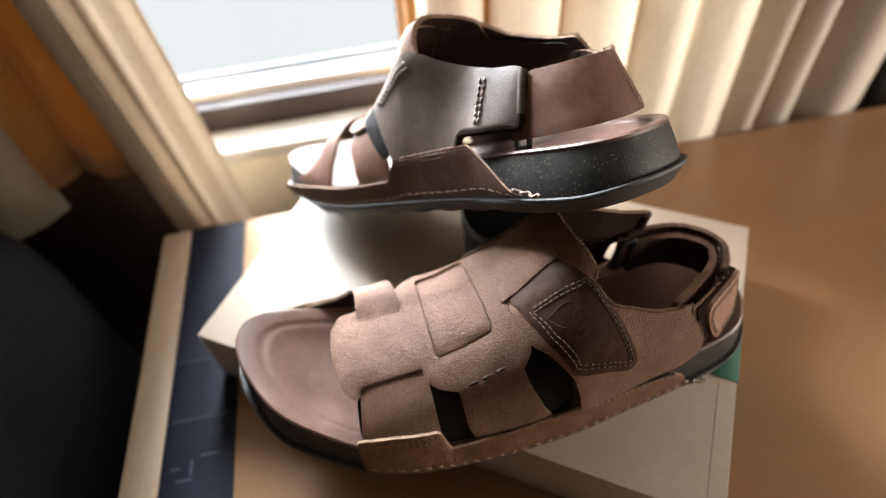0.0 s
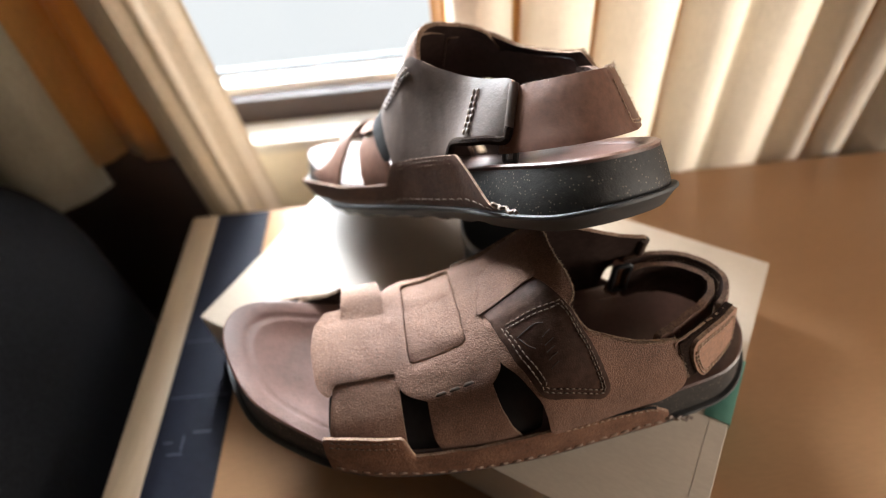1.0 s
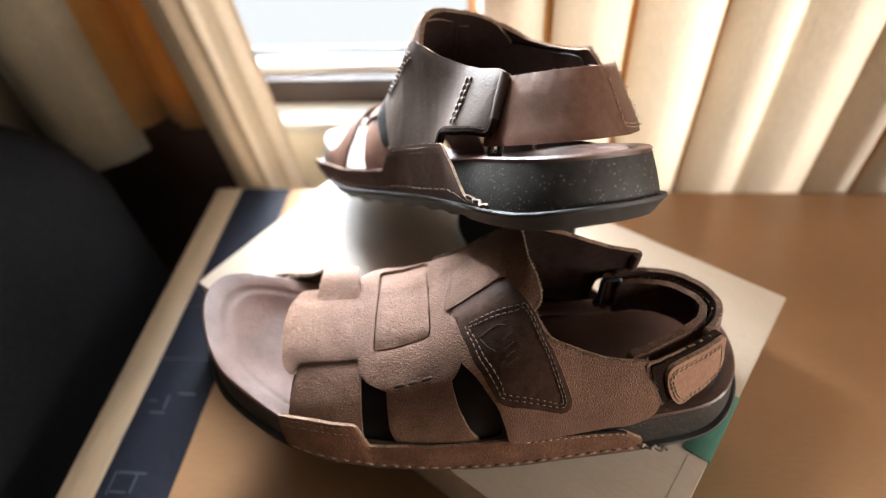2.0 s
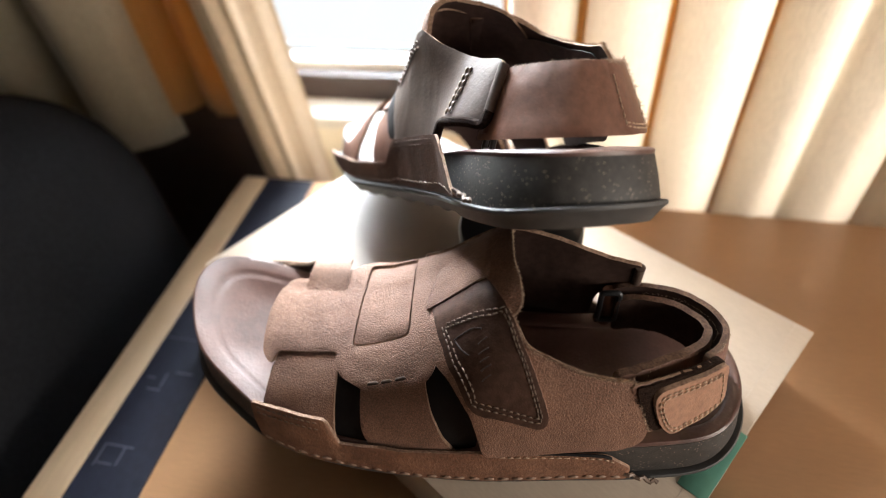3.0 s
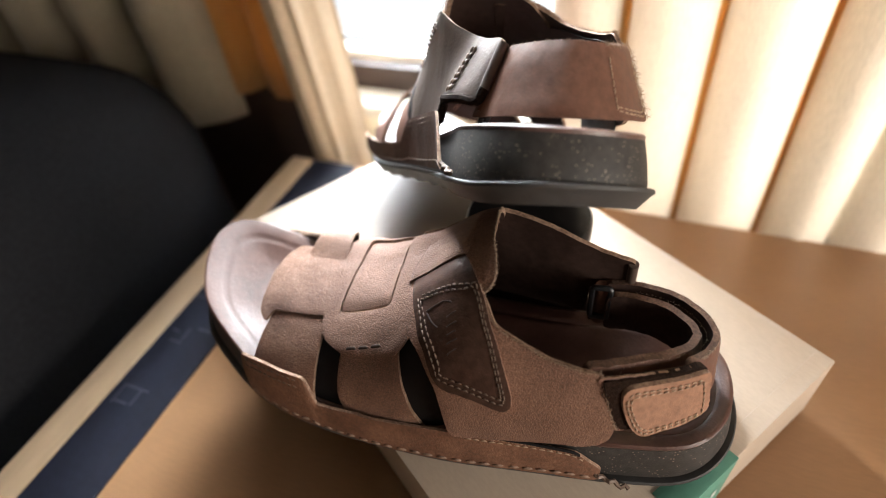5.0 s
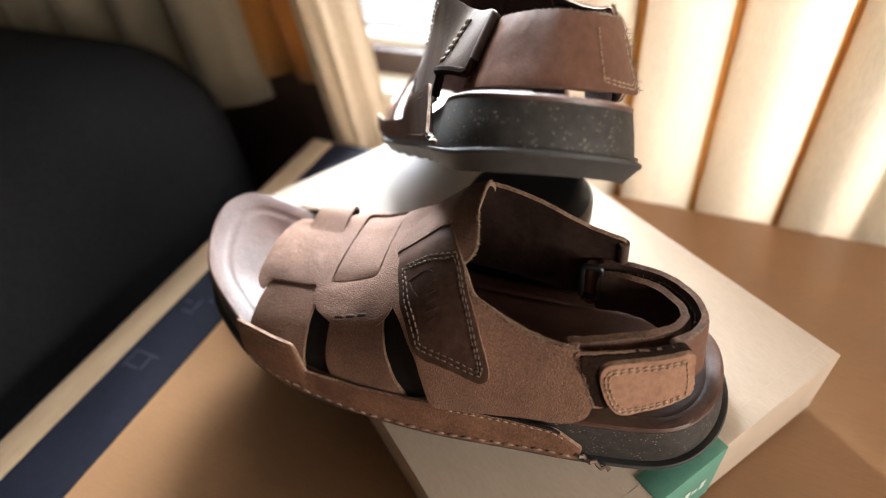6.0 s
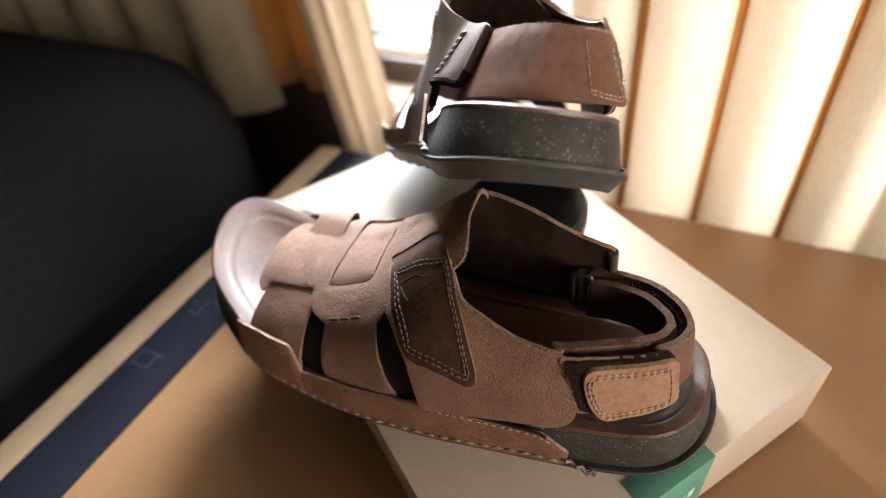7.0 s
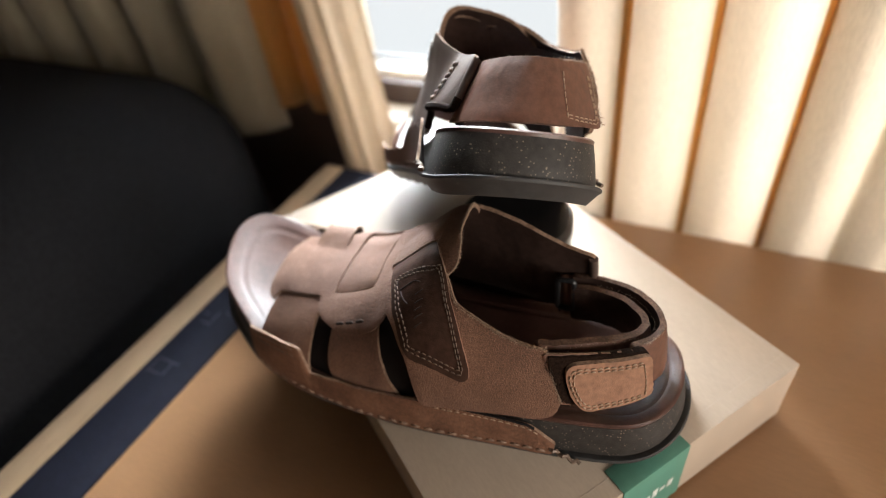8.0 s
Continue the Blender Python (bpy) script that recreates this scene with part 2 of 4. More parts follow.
part("window_frame", block(-0.205, WIN_R, 0.5015, 0.540, -0.002, 0.045, 0.003), M_SILL, win, "white lower frame")
part("jamb", block(WIN_R - 0.02, WIN_R, 0.5015, 0.540, 0.045, 1.05, 0.003), M_SILL, win, "white side frame")
part("gasket", block(WIN_L, WIN_R - 0.02, 0.5235, 0.5278, 0.0452, 0.0500, 0.0005), M_GASKET, win, "grey rubber gasket")
pane = part("pane", block(WIN_L, WIN_R - 0.02, 0.528, 0.532, 0.045, 1.05), glass, win, "clear glass")
pane.visible_shadow = False
structure("backdrop", block(-9, 9, 6.0, 6.05, -8, 6), outside, "blurred bright daylight outdoors", False)

# ---------------------------------------------------------------- table
table = thing("table", "brown veneered table with a navy band near its pale edge", "table")
part("tabletop", block(-0.123, 0.90, -0.55, 0.368, -0.028, 0.0, 0.001), M_TABLE, table)
part("inlay_band", block(-0.168, -0.1232, -0.55, 0.368, -0.028, 0.0003, 0.0008), M_NAVY, table, "dark navy band with faint printed marks")
part("edge_strip", block(-0.192, -0.1682, -0.55, 0.368, -0.028, 0.0006, 0.002), M_TABLE_EDGE, table, "pale wooden edge strip")
for k, (x0, y0, w, h) in enumerate(((-0.1580, 0.150, 0.010, 0.0012), (-0.1500, 0.1530, 0.0012, 0.010), (-0.1440, 0.1640, 0.012, 0.0012), (-0.1620, 0.158, 0.006, 0.0012), (-0.1620, 0.098, 0.0012, 0.014), (-0.1600, 0.111, 0.018, 0.0012), (-0.1480, 0.100, 0.0012, 0.012), (-0.1600, 0.0995, 0.010, 0.0012), (-0.1660, 0.190, 0.0400, 0.0008), (-0.1660, 0.235, 0.0400, 0.0008))):
    part("printed_mark", block(x0, x0 + w, y0, y0 + h, 0.0002, 0.0005), M_BAND_PRINT, table)
for lx in (-0.13, 0.84):
    for ly in (-0.48, 0.31):
        part("leg", block(lx - 0.025, lx + 0.025, ly - 0.025, ly + 0.025, -0.74, -0.0285, 0.003), M_TABLE, table)

# ---------------------------------------------------------------- chair
chair = thing("armchair", "black upholstered armchair with rounded corners beside the table", "armchair", pose(-0.46, -0.04, -0.74))
part("backrest", block(-0.29, 0.220, -0.34, 0.416, 0.30, 0.86, 0.108, 7), M_CHAIR, chair)
part("base", block(-0.27, 0.19, -0.31, 0.385, 0.06, 0.30, 0.02, 3), M_CHAIR, chair)
for lx in (-0.22, 0.15):
    for ly in (-0.26, 0.33):
        part("leg", block(lx - 0.02, lx + 0.02, ly - 0.02, ly + 0.02, 0.0, 0.062, 0.003), M_WOOD, chair)

# ---------------------------------------------------------------- shoe box
BOX_L, BOX_W, BOX_H = 0.310, 0.200, 0.0487
BOX_AT = pose(0.2360, 0.2214, 0.0, 0, 0, -32.76)
box = thing("shoe_box", "closed kraft shoe box with a green end label on the table", "box", BOX_AT)
part("tray", block(-BOX_L + 0.002, -0.002, -BOX_W + 0.002, -0.002, 0.0, 0.0195, 0.0006), M_CARD, box)
lid = part("lid", block(-BOX_L, 0.0, -BOX_W, 0.0, 0.0025, BOX_H, 0.0008, 2), M_CARD, box, "pale kraft card lid")
for x0, y0, x1, y1 in ((-0.0092, -BOX_W, -0.0089, 0.0),):
    part("fold_line", block(x0, x1, y0 + 0.001, y1 - 0.001, BOX_H - 0.0004, BOX_H + 0.00010, 0.00005), M_CARD_LINE, lid)
label = part("label", block(0.0002, 0.0007, -0.1225, -0.0805, 0.003, BOX_H + 0.0005, 0.0001), M_GREEN, box, "dark green end label wrapped over the edge")
part("label_top", block(-0.0125, 0.0004, -0.1225, -0.0805, BOX_H + 0.0001, BOX_H + 0.0006, 0.0001), M_GREEN, label)
# the mark on the label, as plain strokes
for k in range(6):
    y = -0.1165 + k * 0.0050
    part("printed_stroke", block(0.0007, 0.0010, y, y + 0.0036, 0.020 + 0.0012 * math.sin(k * 1.9), 0.0245 + 0.0025 * (k % 2), 0.0002), M_WHITE_PRINT, label)
part("printed_stroke", block(0.0007, 0.0010, -0.1195, -0.1182, 0.0185, 0.0300, 0.0002), M_WHITE_PRINT, label)

# ---------------------------------------------------------------- tin that props the heel
tin = thing("round_tin", "black lacquered round tin standing on the shoe box", "tin", pose(0.075, 0.232, BOX_H))


def turned(profile, count=48):
    return loft([[(r * math.cos(i * math.tau / count), r * math.sin(i * math.tau / count), z) for i in range(count)] for r, z in profile], True, True)


part("can", turned(((0.0315, 0.0), (0.033, 0.0015), (0.033, 0.038), (0.0325, 0.0392))), M_TIN, tin)
part("lid", turned(((0.0335, 0.0395), (0.034, 0.0405), (0.034, 0.050), (0.0325, 0.052), (0.02, 0.0522))), M_TIN, tin)

# ---------------------------------------------------------------- curtains
M_GATHERED_CLOTH = cloth("gathered_cream_cloth", (0.47, 0.40, 0.31), (0.62, 0.50, 0.35), 0.10)
# Greenish beige, made darker than the cream: the shade there is in the colour.
M_SHADED_CLOTH = cloth("shaded_olive_curtain_cloth", (0.33, 0.285, 0.20), (0.38, 0.32, 0.22), 0.08)
M_DARK_CLOTH = cloth("dark_brown_curtain_cloth", (0.035, 0.028, 0.022), (0.04, 0.03, 0.022), 0.02)
# Valley colour: shade and light through doubled cloth, laid on as golden-brown strips.
M_VALLEY_SHADE = cloth("golden_brown_valley_shade", (0.30, 0.18, 0.085), (0.50, 0.30, 0.13), 0.3)


def curtain(name, x0, x1, y, folds, z0, z1, mat, label, flare=0.12, amp=0.02, seed=1, stripe=None, at=(), lean=0.0):
    """A hanging cloth: folds lists (share of the width, depth) of its ridges and valleys."""
    prof = smooth_curve([f[0] for f in folds], [f[1] for f in folds])
    cols, rows = 220, 26
    bm = bmesh.new()
    grid = []
    for j in range(rows + 1):
        w = j / rows
        z = z0 + (z1 - z0) * w
        line = []
        for i in range(cols + 1):
            u = i / cols
            x = x0 + (x1 - x0) * u + 0.004 * noise.noise((u * 9, w * 2.0, seed)) * (1 + w) + lean * z
            d = prof(u) * (1 - flare * w) + 0.25 * amp * noise.noise((u * 14, w * 1.3, seed + 7))
            line.append(bm.verts.new((x, y - d, z)))
        grid.append(line)
    for j in range(rows):
        for i in range(cols):
            bm.faces.new((grid[j][i], grid[j][i + 1], grid[j + 1][i + 1], grid[j + 1][i]))
    ob = part(name, bm, mat)
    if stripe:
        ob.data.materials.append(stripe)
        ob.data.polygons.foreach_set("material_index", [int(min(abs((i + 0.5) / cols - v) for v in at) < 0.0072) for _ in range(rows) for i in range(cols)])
    solid = ob.modifiers.new("thickness", "SOLIDIFY")
    solid.thickness = 0.0012
    return tagged(ob, label=label, category="curtain")


def pleats(n, depth, sharp, seed):
    """Ridges of depth with narrow valleys between them."""
    rnd = random.Random(seed)
    out = []
    for k in range(n):
        c = (k + 0.5) / n
        w = sharp / n
        out += [(k / n + 0.0001 * (k == 0), 0.0), (k / n + w, depth * rnd.uniform(0.55, 0.75)), (c, depth * rnd.uniform(0.9, 1.1)), ((k + 1) / n - w, depth * rnd.uniform(0.6, 0.8))]
    return out + [(1.0, 0.0)]


VALLEYS = (0.046, 0.098, 0.157, 0.214, 0.262, 0.318, 0.356, 0.395, 0.462)


def uneven_pleats(depth, seed):
    """Broad ridges between valleys that lie at uneven distances."""
    rnd = random.Random(seed)
    out, span = [], VALLEYS[-1] - VALLEYS[0]
    for a, b in zip(VALLEYS, VALLEYS[1:]):
        d = min(depth, 0.75 * (b - a))
        out += [((a - VALLEYS[0]) / span, 0.018 if a == 0.262 else 0.0)] + [((a + (b - a) * k - VALLEYS[0]) / span, d * rnd.uniform(lo, lo + 0.2)) for k, lo in ((0.11, 0.55), (0.5, 0.9), (0.89, 0.6))]
    return out + [(1.0, 0.0)]


curtain("curtain", VALLEYS[0], VALLEYS[-1], 0.4040, uneven_pleats(0.036, 3), -0.55, 1.3, M_CREAM_CLOTH, "pleated cream curtain beside the window, its valleys tinted for shade and light through the folds", stripe=M_VALLEY_SHADE, at=[(v - VALLEYS[0]) / (VALLEYS[-1] - VALLEYS[0]) for v in VALLEYS if v != 0.262])
curtain("curtain", 0.43, 0.90, 0.440, pleats(6, 0.03, 0.2, 4), -0.55, 1.3, M_DARK_CLOTH, "dark brown blackout curtain beyond the cream curtain")
curtain("curtain", 0.036, 0.075, 0.455, pleats(1, 0.016, 0.22, 8), -0.55, 1.3, M_GOLD_CLOTH, "golden lining curtain beside the window")
curtain("curtain", -0.206, -0.134, 0.420, pleats(1, 0.034, 0.25, 5), -0.55, 1.3, M_GATHERED_CLOTH, "narrow gathered cream curtain beside the window", lean=-0.07)
curtain("curtain", -0.318, -0.195, 0.440, pleats(2, 0.022, 0.2, 6), 0.028, 1.3, M_GOLD_CLOTH, "golden lining curtain gathered at the window")
curtain("curtain", -0.95, -0.278, 0.420, pleats(7, 0.034, 0.2, 9), 0.004, 1.3, M_SHADED_CLOTH, "pleated curtain behind the armchair, its shade put into an olive-beige colour")

# ---------------------------------------------------------------- sandals
# A left sandal: x runs from the heel to the toe, y to the outer side, z up from the ground.
OUTLINE = ((0.0, -0.004), (0.004, 0.017), (0.018, 0.033), (0.045, 0.042), (0.085, 0.050), (0.12, 0.0565), (0.16, 0.0600), (0.19, 0.0598),
           (0.217, 0.0560), (0.240, 0.0470), (0.263, 0.0335), (0.2765, 0.0155), (0.2845, -0.004), (0.2848, -0.0190), (0.2780, -0.0320),
           (0.261, -0.0400), (0.235, -0.0430), (0.20, -0.0445), (0.16, -0.0400), (0.12, -0.0355), (0.085, -0.0355), (0.05, -0.0395), (0.022, -0.0370), (0.006, -0.0250))
rim_z = smooth_curve((0.0, 0.05, 0.085, 0.12, 0.16, 0.20, 0.22, 0.24, 0.264, 0.287), (0.0300, 0.0300, 0.0285, 0.0255, 0.0225, 0.0225, 0.0250, 0.0318, 0.0423, 0.0510))
sole_rise = smooth_curve((0.0, 0.03, 0.17, 0.20, 0.22, 0.25, 0.287), (0.0025, 0.0, 0.0, 0.0006, 0.0020, 0.0080, 0.0165))
SPRING = [0.0, 0.0]      # how much more the tread is worn away at the toe and all along


def sole_z(x):
    """The underside of the sole."""
    return sole_rise(x) + SPRING[0] * max(0.0, (x - 0.20) / 0.087) ** 2 + SPRING[1]


ridge_z = smooth_curve((0.03, 0.06, 0.085, 0.105, 0.118, 0.135, 0.15, 0.18, 0.20, 0.23, 0.26), (0.083, 0.093, 0.101, 0.1035, 0.0985, 0.086, 0.0755, 0.0595, 0.0530, 0.0455, 0.0400))
waist = smooth_curve((0.06, 0.09, 0.13), (0.006, 0.004, 0.0))
instep = smooth_curve((0.08, 0.10, 0.13, 0.15, 0.19, 0.23, 0.26), (0.003, 0.006, 0.011, 0.010, 0.008, 0.007, 0.004))
side_pow = smooth_curve((0.06, 0.10, 0.15, 0.20, 0.25), (2.5, 2.5, 2.2, 2.1, 2.0))


def spline_loop(points, count):
    """A closed Catmull-Rom curve through the points, in even parameter steps."""
    k, out = len(points), []
    for j in range(count):
        u = j / count * k
        i, u = int(u) % k, u - int(u)
        p = [points[(i + d) % k] for d in (-1, 0, 1, 2)]
        out.append(tuple(0.5 * (2 * p[1][a] + (p[2][a] - p[0][a]) * u + (2 * p[0][a] - 5 * p[1][a] + 4 * p[2][a] - p[3][a]) * u * u
                                + (3 * p[1][a] - p[0][a] - 3 * p[2][a] + p[3][a]) * u ** 3) for a in range(len(p[0]))))
    return out


def spline_open(points, count):
    """An open Catmull-Rom curve through the points."""
    pts = [tuple(2 * a - b for a, b in zip(points[0], points[1]))] + list(points) + [tuple(2 * a - b for a, b in zip(points[-1], points[-2]))]
    k, out = len(points) - 1, []
    for j in range(count + 1):
        u = j / count * k
        i = min(int(u), k - 1)
        u -= i
        p = pts[i:i + 4]
        out.append(tuple(0.5 * (2 * p[1][a] + (p[2][a] - p[0][a]) * u + (2 * p[0][a] - 5 * p[1][a] + 4 * p[2][a] - p[3][a]) * u * u
                                + (3 * p[1][a] - p[0][a] - 3 * p[2][a] + p[3][a]) * u ** 3) for a in range(len(p[0]))))
    return out


outer_y = smooth_curve((0.0, 0.018, 0.045, 0.085, 0.12, 0.16, 0.19, 0.217, 0.24, 0.26), (0.005, 0.033, 0.042, 0.050, 0.0565, 0.0600, 0.0598, 0.0560, 0.0470, 0.033))
inner_y = smooth_curve((0.0, 0.022, 0.05, 0.085, 0.12, 0.16, 0.20, 0.235, 0.262), (-0.01, -0.037, -0.0395, -0.0355, -0.0355, -0.04, -0.0445, -0.0445, -0.0415))


SLUMP = [0.004, 2.0, 0.0, 0.013, 0.0]      # how far the empty instep has sunk, leans inwards, is pinched behind, its crest lies inwards, and its inner side splays
crest_rise = smooth_curve((0.06, 0.10, 0.12, 0.145, 0.18, 0.22), (0.0, 0.003, 0.002, -0.002, -0.001, 0.002))


drape = smooth_curve((0, 30, 45, 53, 62, 68.5, 73, 86, 95, 105, 115, 125, 135, 145, 155, 180), (0, 30, 43.5, 49, 56.5, 61, 65, 77, 84, 91, 101, 113, 128, 142, 154, 180))


def last(x, turn, lift=0.0036):
    """The form that the straps lie on: turn 0 is the outer edge of the sole, 90 the ridge, 180 the inner edge."""
    if SLUMP[3]:
        turn = drape(turn)
    a = radians(turn)
    lift -= 0.0036
    yo, yi = outer_y(x) - 0.0025, inner_y(x) + 0.003 + waist(x)
    crest = SLUMP[3]
    yc = (yo + yi) / 2 - crest
    hw, n = (yo - yc, side_pow(x) - 0.15 * (crest > 0)) if turn < 90 else (yc - yi, min(side_pow(x), 2.1))
    zb, zt = rim_z(x) - 0.006, ridge_z(x) - SLUMP[0] * math.exp(-((x - 0.105) / 0.025) ** 2) + (crest_rise(x) if crest else 0.0)
    c, s = math.cos(a), math.sin(a)
    c, s = math.copysign(abs(c) ** (2 / n), c), math.copysign(abs(s) ** (2 / n), s)
    ny, nz = math.copysign(abs(c) ** (n - 1), c) / hw, math.copysign(abs(s) ** (n - 1), s) / (zt - zb)
    k = lift / max(math.hypot(ny, nz), 1e-6)
    bulge = 0.0
    if crest and turn > 90:
        bulge = 0.7 * instep(x) * max(0.0, math.sin(radians((turn - 90) * 2))) ** 1.5
    elif turn > 70 and not crest:
        bulge = instep(x) * max(0.0, math.sin(radians((turn - 70) * 180 / 110))) ** 1.5
    z = zb + (zt - zb) * s + nz * k + bulge
    sway = SLUMP[1] * max(0.0, z - 0.045) ** 2 * math.exp(-((x - 0.105) / 0.06) ** 2)
    pinch = SLUMP[2] * max(0.0, 0.076 - x) + SLUMP[4] * (z - 0.056) * math.exp(-((x - 0.072) / 0.018) ** 2) if turn > 90 else 0.0
    return Vector((x, yc + hw * c + ny * k - sway + pinch, z))


def inside(p, poly):
    hit, j = False, len(poly) - 1
    for i in range(len(poly)):
        (xi, yi), (xj, yj) = poly[i], poly[j]
        if (yi > p[1]) != (yj > p[1]) and p[0] < (xj - xi) * (p[1] - yi) / (yj - yi) + xi:
            hit = not hit
        j = i
    return hit


def softened(poly, step, rounds=2):
    """A closed outline with its corners rounded off, in even steps."""
    for _ in range(rounds):
        out = []
        for i in range(len(poly)):
            a, b = poly[i], poly[(i + 1) % len(poly)]
            d = math.dist(a, b)
            k = min(0.25, 1.6 / max(d, 1e-6))
            out += [tuple(a[t] * (1 - k) + b[t] * k for t in (0, 1)), tuple(a[t] * k + b[t] * (1 - k) for t in (0, 1))]
        poly = out
    pts = []
    for i in range(len(poly)):
        a, b = poly[i], poly[(i + 1) % len(poly)]
        n = max(1, round(math.dist(a, b) / step))
        pts += [tuple(a[t] + (b[t] - a[t]) * j / n for t in (0, 1)) for j in range(n)]
    return pts


def sheet(name, outer, fn, su, sv, lift, thick, mat, parent, holes=(), edge=None, label="", step=1.3, grid=2.2, fray=0.12, wave=0.0004):
    """A piece of leather cut to an outline in pattern space and laid on the form fn(u, v, lift); su, sv: millimetres per unit."""
    loops = [softened([(u * su, v * sv) for u, v in loop], step) for loop in (outer, *holes)]
    loops = [[(x + fray * noise.noise((x * 1.7, y * 1.7, 3.0)), y + fray * noise.noise((x * 1.7, y * 1.7, 9.0))) for x, y in lp] for lp in loops]
    pts, cons = [], []
    for lp in loops:
        k = len(pts)
        pts += lp
        cons += [(k + i, k + (i + 1) % len(lp)) for i in range(len(lp))]
    rim = len(pts)
    xs, ys = [p[0] for p in loops[0]], [p[1] for p in loops[0]]
    border = np.array(pts)
    y, row = min(ys) + grid * 0.5, 0
    while y < max(ys):
        x = min(xs) + grid * (0.5 + 0.5 * (row % 2))
        while x < max(xs):
            if inside((x, y), loops[0]) and not any(inside((x, y), h) for h in loops[1:]) and ((border - (x, y)) ** 2).sum(1).min() > (0.55 * grid) ** 2:
                pts.append((x, y))
            x += grid
        y, row = y + grid * 0.87, row + 1
    cdt = mathutils.geometry.delaunay_2d_cdt([Vector(p) for p in pts], cons, [], 0, 1e-5)
    flat, faces = [tuple(v) for v in cdt[0]], []
    for f in cdt[2]:
        m = (sum(flat[i][0] for i in f) / 3, sum(flat[i][1] for i in f) / 3)
        if inside(m, loops[0]) and not any(inside(m, h) for h in loops[1:]):
            faces.append(tuple(f))
    count = {}
    for f in faces:
        for i in range(3):
            e = (f[i], f[(i + 1) % 3])
            count[frozenset(e)] = count.get(frozenset(e), []) + [e]
    walls = [v[0] for v in count.values() if len(v) == 1]
    on_rim = {i for e in walls for i in e}
    verts, n = [], len(flat)
    for drop in (0.0, thick):
        for i, (x, y) in enumerate(flat):
            w = wave * (noise.noise((x * 0.09, y * 0.09, 1.0)) + 0.5 * noise.noise((x * 0.3, y * 0.3, 5.0)))
            lf = lift(x / su, y / sv) if callable(lift) else lift
            verts.append(fn(x / su, y / sv, lf + w - drop - (0.0003 if i in on_rim and not drop else 0.0)))
    allf = faces + [(f[0] + n, f[2] + n, f[1] + n) for f in faces] + [(b, a, a + n, b + n) for a, b in walls]
    me = bpy.data.meshes.new(name)
    me.from_pydata(verts, [], allf)
    me.materials.append(mat)
    me.materials.append(edge or M_EDGE)
    me.materials.append(M_LINING)
    k = len(faces)
    me.polygons.foreach_set("material_index", [0] * k + [2] * k + [1] * len(walls))
    me.polygons.foreach_set("use_smooth", [True] * len(allf))
    me.set_sharp_from_angle(angle=radians(50))
    ob = new(name, me)
    ob.parent = parent
    if label:
        tagged(ob, label=label)
    return ob


def thread(name, path, fn, lift, parent, mat, stitch=0.0032, gap=0.0010, r=0.00042, label=""):
    """A row of stitches along a pattern-space path on the form fn."""
    line = [Vector(fn(u, v, lift)) for u, v in spline_open(path, 40 * (len(path) - 1))]
    run = [0.0]
    for a, b in zip(line, line[1:]):
        run.append(run[-1] + (b - a).length)

    def at(s):
        i = min(max(j for j in range(len(run)) if run[j] <= s + 1e-9), len(line) - 2)
        return line[i].lerp(line[i + 1], (s - run[i]) / max(run[i + 1] - run[i], 1e-9))
    verts, faces, s = [], [], 0.0005
    while s + stitch < run[-1]:
        a, b = at(s), at(s + stitch)
        d = (b - a).normalized()
        side = d.orthogonal().normalized()
        up = d.cross(side)
        k = len(verts)
        for q, rr in ((-0.05, 0.25), (0.18, 1.0), (0.82, 1.0), (1.05, 0.25)):
            sink = -0.0005 if rr < 1 else 0.0
            c = a.lerp(b, q) + Vector((0, 0, sink))
            for h in range(6):
                verts.append(c + (side * math.cos(h * math.pi / 3) + up * math.sin(h * math.pi / 3)) * r * rr)
        for g in range(3):
            for h in range(6):
                faces.append((k + g * 6 + h, k + g * 6 + (h + 1) % 6, k + g * 6 + 6 + (h + 1) % 6, k + g * 6 + 6 + h))
        s += stitch + gap * random.uniform(0.8, 1.3)
    me = bpy.data.meshes.new(name)
    me.from_pydata(verts, [], faces)
    me.materials.append(mat)
    me.polygons.foreach_set("use_smooth", [True] * len(faces))
    ob = new(name, me)
    ob.parent = parent
    if label:
        tagged(ob, label=label)
    return ob


def sole_ring(gap, height, count=160):
    """The sole's outline drawn in by gap; height(x) gives z."""
    loop = spline_loop(OUTLINE, count)
    out = []
    for i, (x, y) in enumerate(loop):
        (ax, ay), (bx, by) = loop[i - 1], loop[(i + 1) % count]
        tx, ty = bx - ax, by - ay
        l = math.hypot(tx, ty)
        out.append((x + ty / l * gap, y - tx / l * gap))
    return [(x, y, height(x)) for x, y in out]


def sole_fill(gap, height, k):
    """The sole's outline shrunk towards its middle line by the share k."""
    out = []
    for x, y, _ in sole_ring(gap, lambda q: 0.0):
        xm = min(max(x, 0.035), 0.224)
        px, py = x + (xm - x) * k, y + ((outer_y(min(xm, 0.24)) + inner_y(min(xm, 0.24))) / 2 - y) * k
        out.append((px, py, height(px, py, k)))
    return out


